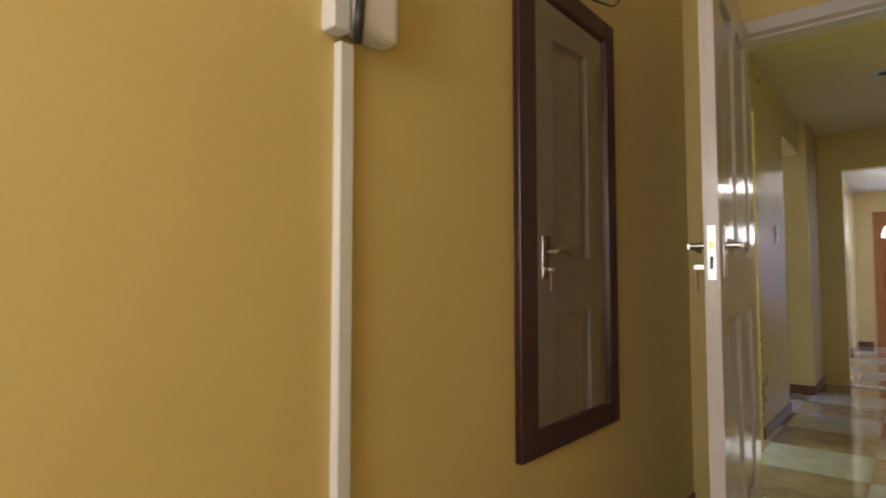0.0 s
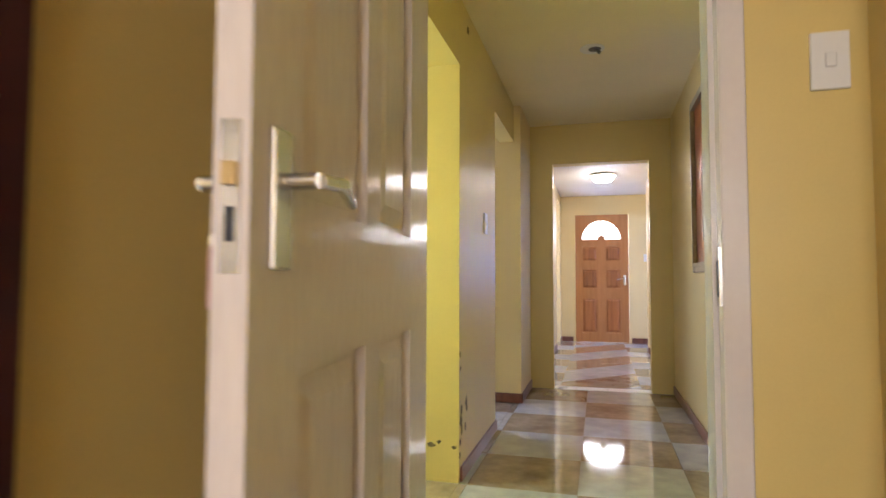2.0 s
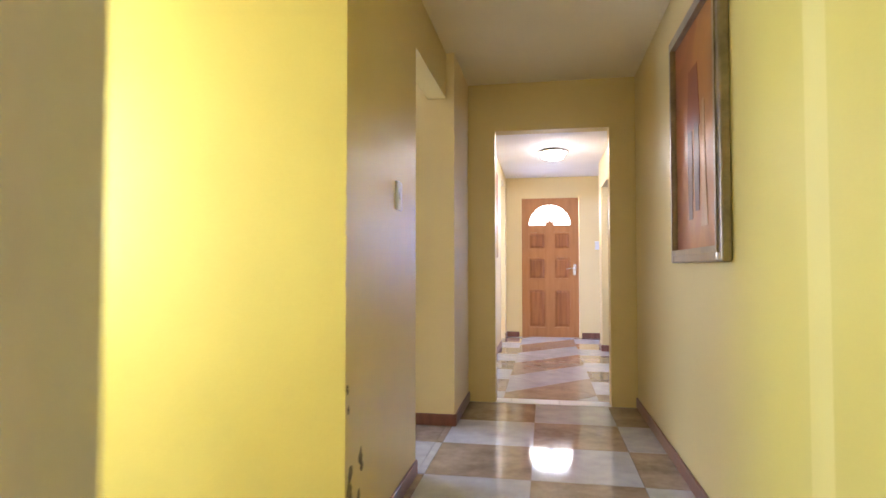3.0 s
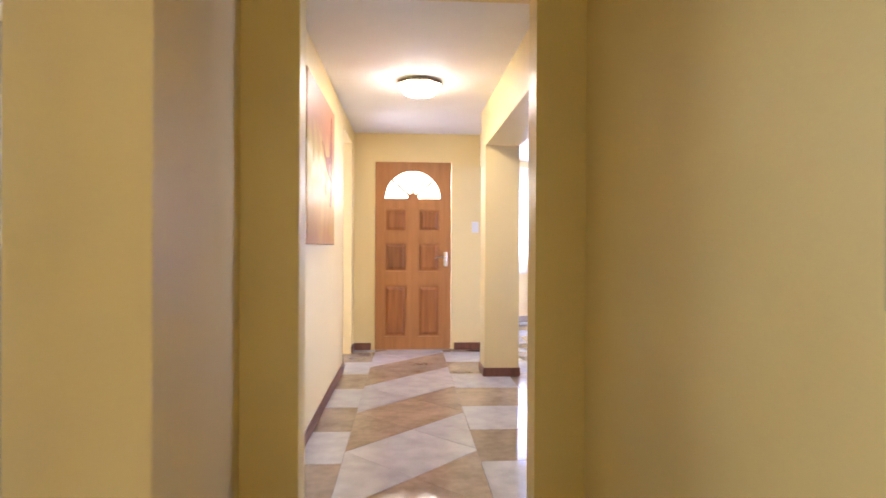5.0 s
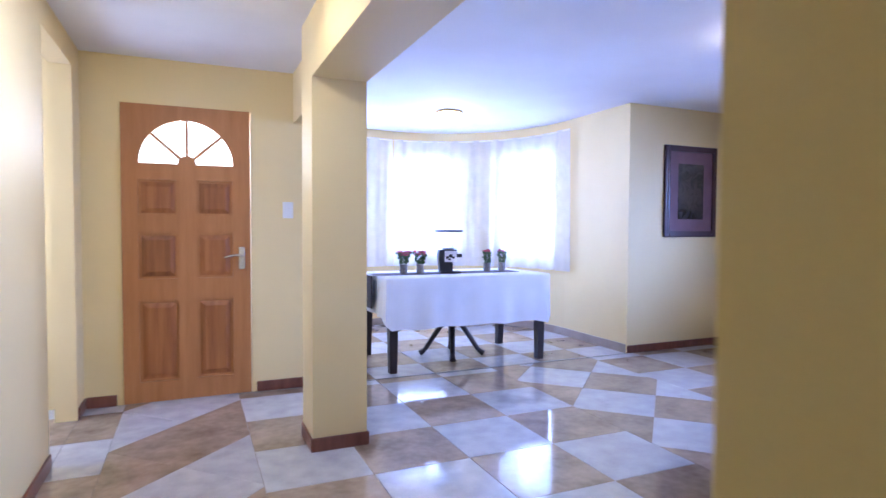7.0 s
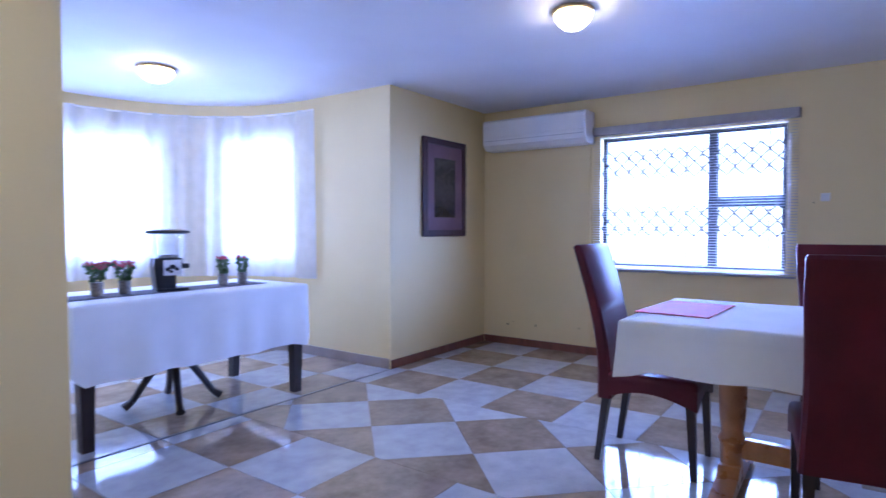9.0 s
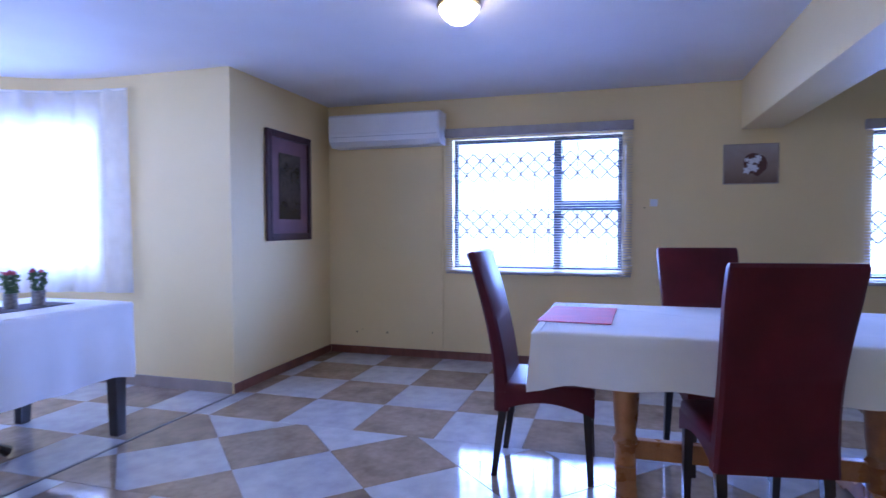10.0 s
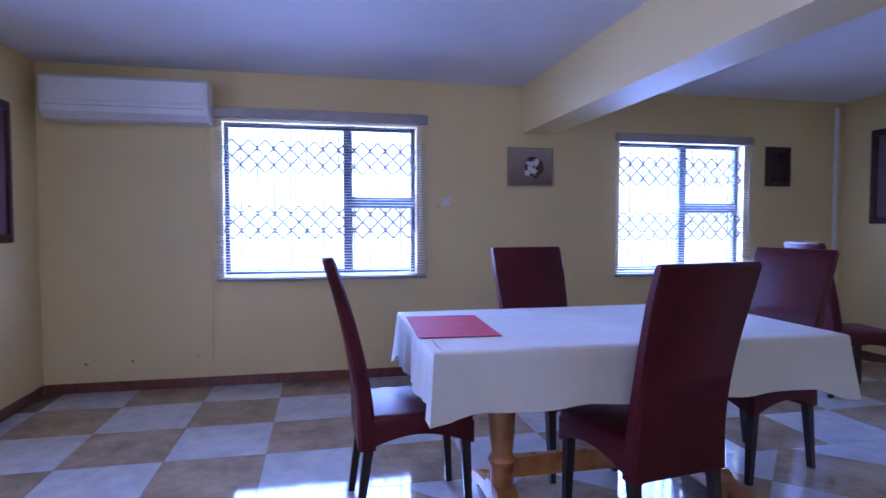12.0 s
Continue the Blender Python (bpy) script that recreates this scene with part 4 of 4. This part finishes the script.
# ---- dining table ----
tb = thing("dining_table", "pine trestle dining table with turned posts", "table", loc=(3.24, 7.275, 0))
part("tabletop", bx(-0.425, 0.50, -0.90, 0.795, 0.765, 0.80, bevel=0.004), M_PINE_T, tb)
for y in (0.43, -0.60):
    part("post", lathe(bmesh.new(), [(0.05, 0.08), (0.05, 0.2), (0.062, 0.23), (0.045, 0.26), (0.055, 0.34), (0.06, 0.45), (0.05, 0.58), (0.04, 0.64), (0.058, 0.67), (0.05, 0.70), (0.05, 0.765)], 20, (0, y, 0)), M_PINE_T, tb, "turned pine post", True)
    b = bmesh.new()
    prism(b, [(-0.36, 0), (-0.26, 0), (-0.22, 0.025), (0.22, 0.025), (0.26, 0), (0.36, 0), (0.36, 0.035), (0.30, 0.055), (0.12, 0.085), (0.07, 0.12), (-0.07, 0.12), (-0.12, 0.085), (-0.30, 0.055), (-0.36, 0.035)], (y - 0.045, y + 0.045), "y")
    part("foot", b, M_PINE_T, tb, "shaped pine foot")
    part("top_bearer", bx(-0.4, 0.4, y - 0.035, y + 0.035, 0.715, 0.765), M_PINE_T, tb)
part("stretcher", bx(-0.022, 0.022, -0.56, 0.39, 0.15, 0.24, bevel=0.004), M_PINE_T, tb)


def tablecloth(label, x0, x1, y0, y1, z, drops, seed, tip=0.045, fold=1.0):
    """A cloth over a table top with softly waved hanging sides. drops: -x, +x, -y, +y."""
    d = thing("tablecloth", label, "tablecloth")
    b = bmesh.new()
    rn = random.Random(seed)
    ph = [rn.uniform(0, 6) for _ in range(6)]
    m = 40
    ring = []
    for side in range(4):
        for i in range(m):
            u = i / m
            p = ((x0 + (x1 - x0) * u, y0), (x1, y0 + (y1 - y0) * u), (x1 - (x1 - x0) * u, y1), (x0, y1 - (y1 - y0) * u))[side]
            nrm = ((0, -1), (1, 0), (0, 1), (-1, 0))[side]
            ring.append((p, nrm, (drops[2], drops[1], drops[3], drops[0])[side], u, side))
    n = len(ring)
    rows = []
    for j, (out, f) in enumerate(((-0.03, 0.0), (0.0, 0.0), (0.006, 0.012), (0.011, 0.04), (0.013, 0.25), (0.017, 0.5), (0.021, 0.75), (0.025, 1.0))):
        row = []
        for i, (p, nrm, drop, u, side) in enumerate(ring):
            corner = min(u, 1 - u)
            ex = tip * max(0, 1 - corner / 0.09)
            prev = ring[(i - 1) % n]
            nx, ny = nrm
            if u == 0:
                nx, ny = (nrm[0] + prev[1][0]) * 0.8, (nrm[1] + prev[1][1]) * 0.8
                drop = (drop + prev[2]) / 2
            wv = (0.010 * math.sin(u * 17 + ph[side]) + 0.007 * math.sin(u * 41 + ph[side + 1])) * f * fold
            o = out + wv + (0.016 * f * (ex / tip))
            row.append(b.verts.new((p[0] + nx * o, p[1] + ny * o, z - f * (drop + ex + 0.006 * math.sin(u * 23 + ph[side])) + (0.001 if j == 0 else 0))))
        rows.append(row)
    for p, q in zip(rows, rows[1:]):
        for i in range(n):
            b.faces.new((p[i], p[(i + 1) % n], q[(i + 1) % n], q[i]))
    b.faces.new(rows[0])
    part("cloth", b, M_CLOTH, d, "", True)
    return d


tablecloth("white cotton tablecloth hanging over the dining table", 2.80, 3.755, 6.40, 8.085, 0.806, (0.212, 0.212, 0.205, 0.205), 3)
pm = thing("placemat", "red woven placemat on the white tablecloth", "placemat", loc=(3.30, 7.925, 0.8085), rz=-3)
part("mat", bx(-0.26, 0.26, -0.165, 0.165, 0, 0.004, bevel=0.0015, seg=1), M_RED, pm)

# ---- buffet in the bay ----
bt = thing("buffet_table", "long side table with dark tapered legs", "table", loc=(2.40, 10.95, 0))
part("tabletop", bx(-0.76, 0.77, -0.38, 0.38, 0.755, 0.788, bevel=0.004), M_DARKWOOD, bt)
for x in (-0.71, 0.72):
    for y in (-0.34, 0.42):
        b = bmesh.new()
        lo = [b.verts.new((x + sx * 0.030, y + sy * 0.030, 0)) for sx, sy in ((-1, -1), (1, -1), (1, 1), (-1, 1))]
        hi = [b.verts.new((x + sx * 0.045, y * (0.9 if y > 0 else 1) + sy * 0.04, 0.757)) for sx, sy in ((-1, -1), (1, -1), (1, 1), (-1, 1))]
        b.faces.new(lo), b.faces.new(hi)
        for i in range(4):
            b.faces.new((lo[i], lo[(i + 1) % 4], hi[(i + 1) % 4], hi[i]))
        part("leg", b, M_DARKWOOD, bt, "dark square tapered leg")
tablecloth("white tablecloth draped over the side table in the bay", 1.625, 3.185, 10.555, 11.345, 0.794, (0.32, 0.31, 0.425, 0.3), 5, 0.02, 1.5)
pe = thing("pedestal_table", "dark pedestal stand with splayed legs under the cloth", "pedestal", loc=(2.42, 11.03, 0))
part("column", lathe(bmesh.new(), [(0.035, 0.28), (0.05, 0.34), (0.035, 0.42), (0.04, 0.6), (0.05, 0.75)], 16), M_DARKWOOD, pe, "", True)
part("plate", lathe(bmesh.new(), [(0.30, 0.735), (0.31, 0.745), (0.30, 0.753)], 24), M_DARKWOOD, pe)
for a in (-112, -22, 68, 158):
    ca, sa = math.cos(radians(a)), math.sin(radians(a))
    b = bmesh.new()
    pts = [(0.02, 0.36, 0.028), (0.10, 0.29, 0.027), (0.18, 0.17, 0.024), (0.25, 0.06, 0.022), (0.30, 0.022, 0.03)]
    for (r0, z0, t0), (r1, z1, t1) in zip(pts, pts[1:]):
        tube(b, (r0 * ca, r0 * sa, z0), (r1 * ca, r1 * sa, z1), t0, t1, 8)
    part("leg", b, M_DARKWOOD, pe, "curved dark leg", True)
ru = thing("table_runner", "dark grey runner along the side table", "table runner")
part("cloth", bx(1.60, 3.02, 10.80, 11.04, 0.7965, 0.7995), surface("dark_runner", (0.06, 0.05, 0.06), (0.12, 0.10, 0.11), 0.9, 20, 200), ru)
part("hanging_end", bx(1.560, 1.573, 10.80, 11.04, 0.52, 0.7975), surface("dark_runner_end", (0.03, 0.03, 0.035), (0.07, 0.06, 0.07), 0.9, 20, 200), ru)


def pot_plant(x, y, red, seed):
    d = thing("potted_flowers", "small potted plant with red flowers on the side table" if red else "small green potted plant on the side table", "plant", "potted plants", loc=(x, y, 0.8))
    part("pot", lathe(bmesh.new(), [(0.032, 0), (0.035, 0.02), (0.033, 0.05), (0.036, 0.078), (0.034, 0.082)], 14), M_POT, d, "glass pot with pale gravel", True)
    rn = random.Random(seed)
    b, f = bmesh.new(), bmesh.new()
    for i in range(150):
        a, h = rn.uniform(0, 6.283), rn.uniform(0, 1)
        r = (0.02 + (0.045 if red else 0.024) * h) * rn.uniform(0.45, 1.1)
        p = Vector((r * math.cos(a), r * math.sin(a), 0.065 + 0.125 * h))
        m = Matrix.Translation(p) @ Euler((rn.uniform(0, 3), rn.uniform(0, 3), a)).to_matrix().to_4x4()
        bmesh.ops.create_grid(b, x_segments=1, y_segments=2, size=rn.uniform(0.006, 0.012), matrix=m)
        if h > (0.72 if red else 0.9):
            bmesh.ops.create_icosphere(f, subdivisions=1, radius=rn.uniform(0.007, 0.012), matrix=Matrix.Translation(p + Vector((0, 0, 0.012))))
    for i in range(8):
        a = rn.uniform(0, 6.283)
        tube(b, (0, 0, 0.07), (0.03 * math.cos(a), 0.03 * math.sin(a), 0.14), 0.0015, n=4)
    part("leaves", b, M_GREEN, d)
    part("flowers", f, M_PETAL, d, "red blossoms" if red else "small pink buds")


for x, y, r, s in ((1.90, 10.93, True, 1), (2.055, 10.92, True, 2), (2.735, 10.92, False, 3), (2.895, 10.92, False, 4)):
    pot_plant(x, y, r, s)
di = thing("cereal_dispenser", "black cereal dispenser with a clear hopper", "dispenser", loc=(2.325, 10.90, 0.8), rz=-14)
part("base", bx(-0.085, 0.105, -0.07, 0.07, 0, 0.018, bevel=0.006), M_BLACK, di)
b = bmesh.new()
prism(b, [(-0.085, 0.018), (0.03, 0.018), (0.03, 0.13), (0.07, 0.16), (0.07, 0.21), (-0.095, 0.21), (-0.10, 0.16)], (-0.055, 0.055), "y")
part("body", b, M_BLACK, di)
part("label", bx(-0.045, 0.065, -0.058, -0.0555, 0.10, 0.20), M_CLOTH, di, "white printed label")
for lx, lz, s in ((-0.02, 0.14, 0.016), (0.01, 0.155, 0.02), (0.035, 0.14, 0.014), (0.0, 0.125, 0.012)):
    part("label_print", prism(bmesh.new(), [(lx + s * math.cos(6.283 * j / 9), lz + 0.8 * s * math.sin(6.283 * j / 9)) for j in range(9)], (-0.0595, -0.057), "y"), M_BLACK, di)
part("knob", tube(bmesh.new(), (0.07, 0, 0.155), (0.125, 0, 0.155), 0.017), M_BLACK, di, "", True)
b = bmesh.new()
lathe(b, [(0.062, 0.21), (0.075, 0.26), (0.078, 0.36), (0.078, 0.368)], 20)
bmesh.ops.scale(b, vec=(1.2, 0.9, 1), verts=b.verts)
part("hopper", b, M_CLEAR, di, "clear plastic hopper", True)
part("cereal", lathe(bmesh.new(), [(0.055, 0.212), (0.062, 0.225), (0.05, 0.232)], 16), M_POT, di)
b = bmesh.new()
lathe(b, [(0.085, 0.368), (0.10, 0.376), (0.095, 0.388), (0.05, 0.396)], 20)
bmesh.ops.scale(b, vec=(1.4, 0.9, 1), verts=b.verts)
part("lid", b, M_BLACK, di, "flat black lid", True)

# ---- kitchen seen through the opening ----
fg = thing("refrigerator", "tall grey refrigerator with a white top", "refrigerator")
part("cabinet", bx(-1.60, -0.95, 6.40, 7.05, 0.04, 1.93, bevel=0.012), M_FRIDGE, fg)
part("door", bx(-1.66, -1.605, 6.41, 7.04, 0.06, 1.90, bevel=0.01), M_FRIDGE, fg)
part("top_cover", bx(-1.58, -0.95, 6.39, 7.05, 1.932, 1.985, bevel=0.012), M_PLASTIC, fg, "white top cover")
part("hinge_cover", bx(-1.66, -1.59, 6.395, 6.46, 1.905, 1.955), M_ALU, fg)
part("foot_plinth", bx(-1.58, -0.97, 6.43, 7.0, 0.0, 0.04), M_BLACK, fg)
bw = thing("bowl", "dark upturned bowl on the refrigerator", "bowl", loc=(-1.30, 6.62, 1.987))
part("shell", lathe(bmesh.new(), [(0.19, 0), (0.18, 0.03), (0.14, 0.06), (0.07, 0.08), (0.02, 0.085)], 24), M_ALU, bw, "", True)
bi = thing("waste_bin", "white waste bin with a brown lid", "bin", loc=(-1.02, 5.87, 0))
part("bucket", lathe(bmesh.new(), [(0.105, 0), (0.11, 0.01), (0.135, 0.365), (0.14, 0.375)], 28), M_PLASTIC, bi, "", True)
part("lid", lathe(bmesh.new(), [(0.145, 0.372), (0.15, 0.385), (0.13, 0.40), (0.02, 0.403)], 28), surface("brown_lid", (0.10, 0.055, 0.035), (0.16, 0.09, 0.06), 0.45), bi, "brown lid", True)
sv = thing("cooker", "white kitchen cooker with black knobs", "cooker")
part("body", bx(-2.75, -2.0, 7.0, 7.59, 0.05, 0.90, bevel=0.006), M_PLASTIC, sv)
part("control_panel", bx(-2.75, -2.0, 6.985, 6.999, 0.78, 0.89), M_PLASTIC, sv)
for x in (-2.65, -2.5, -2.35, -2.2, -2.08):
    part("knob", tube(bmesh.new(), (x, 6.985, 0.835), (x, 6.955, 0.835), 0.018), M_BLACK, sv)
part("hob", bx(-2.75, -2.0, 7.0, 7.58, 0.901, 0.915), M_ALU, sv)
part("oven_door", bx(-2.72, -2.03, 6.985, 6.999, 0.30, 0.75), M_FRIDGE, sv)
wcab = thing("wall_cabinet", "white kitchen wall cabinet above the cooker", "cabinet")
part("carcass", bx(-3.0, -1.9, 7.28, 7.595, 1.40, 2.05), M_PLASTIC, wcab)
for x in (-3.0, -2.44):
    part("door", bx(x + 0.01, x + 0.53, 7.262, 7.279, 1.41, 2.04, bevel=0.003, seg=1), M_PLASTIC, wcab)

# glowing panels added outside, so that the windows look overexposed
M_BACKDROP_GLOW = glow("backdrop_glow", (0.88, 0.94, 1.0), 1.35)
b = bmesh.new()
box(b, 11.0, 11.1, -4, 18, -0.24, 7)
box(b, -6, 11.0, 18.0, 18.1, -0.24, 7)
tagged(mesh_ob("backdrop", b, M_BACKDROP_GLOW), "glowing pale backdrop panels added outside the windows", "backdrop", kind="structure")

# ---- floor tiles, last ----
TS, GAP = 0.52, 0.0018


def clip(poly, axis, lim, keep_less):
    out = []
    for p, q in zip(poly, poly[1:] + poly[:1]):
        ip, iq = ((v[axis] <= lim) if keep_less else (v[axis] >= lim) for v in (p, q))
        if ip:
            out.append(p)
        if ip != iq:
            t = (lim - p[axis]) / (q[axis] - p[axis])
            out.append((p[0] + t * (q[0] - p[0]), p[1] + t * (q[1] - p[1])))
    return out


def lay(poly, pale, zone):
    x0, x1, y0, y1 = zone
    for ax, lim, less in ((0, x1, True), (0, x0, False), (1, y1, True), (1, y0, False)):
        poly = clip(poly, ax, lim, less)
        if len(poly) < 3:
            return
    cx, cy = sum(p[0] for p in poly) / len(poly), sum(p[1] for p in poly) / len(poly)
    area = abs(sum(a[0] * b[1] - b[0] * a[1] for a, b in zip(poly, poly[1:] + poly[:1]))) / 2
    if area < 0.004:
        return
    s = 1 - GAP * 2 / max(0.12, area ** 0.5)
    bm = prism(bmesh.new(), [((p[0] - cx) * s, (p[1] - cy) * s) for p in poly], (-0.006, 0.0))
    ob = mesh_ob("tile", bm, M_PALE if pale else M_BROWN)
    ob.location, ob.parent = (cx, cy, 0), FLOOR


def straight(zone, ox, oy, parity, ts=TS):
    for i in range(math.floor((zone[0] - ox) / ts) - 1, math.ceil((zone[1] - ox) / ts) + 1):
        for j in range(math.floor((zone[2] - oy) / ts) - 1, math.ceil((zone[3] - oy) / ts) + 1):
            x, y = ox + i * ts, oy + j * ts
            lay([(x, y), (x + ts, y), (x + ts, y + ts), (x, y + ts)], (i + j + parity) % 2 == 0, zone)


def diagonal(zone, cx, cy, banded, parity):
    h = TS * math.sqrt(0.5)
    for i in range(-30, 31):
        for j in range(-30, 31):
            if (i + j) % 2:
                continue
            x, y = cx + i * h, cy + j * h
            if zone[0] - h < x < zone[1] + h and zone[2] - h < y < zone[3] + h:
                u, v = (i + j) // 2, (i - j) // 2
                k = v if banded else u + v
                lay([(x - h, y), (x, y - h), (x + h, y), (x, y + h)], (k + parity) % 2 == 0, zone)


straight((-0.56, 0.73, -2.1, 6.30), 0.0, 5.76, 0)
straight((-2.68, -0.56, 2.6, 3.683), 0.0, 5.76, 0)
straight((-3.6, -0.56, 3.8, 7.6), 0.0, 5.76, 0)
straight((-0.49, -0.25, 6.44, 10.486), -0.77, 8.77, 1)
diagonal((-0.25, 0.47, 6.44, 10.486), -0.25 + 0.3677, 8.855 + 0.0, True, 0)
straight((0.47, 2.54, 6.43, 10.455), 1.50, 8.77, 0)
straight((0.97, 2.54, 3.52, 6.43), 1.50, 8.77, 0)
diagonal((2.54, 3.58, 3.52, 10.455), 2.88, 9.265, False, 0)
straight((3.58, 5.56, 3.52, 10.466), 4.10, 8.77, 0)
straight((1.07, 4.03, 10.475, 13.0), 1.50, 8.77, 1)
straight((-1.98, -0.49, 9.3, 10.55), -0.77, 8.77, 1)
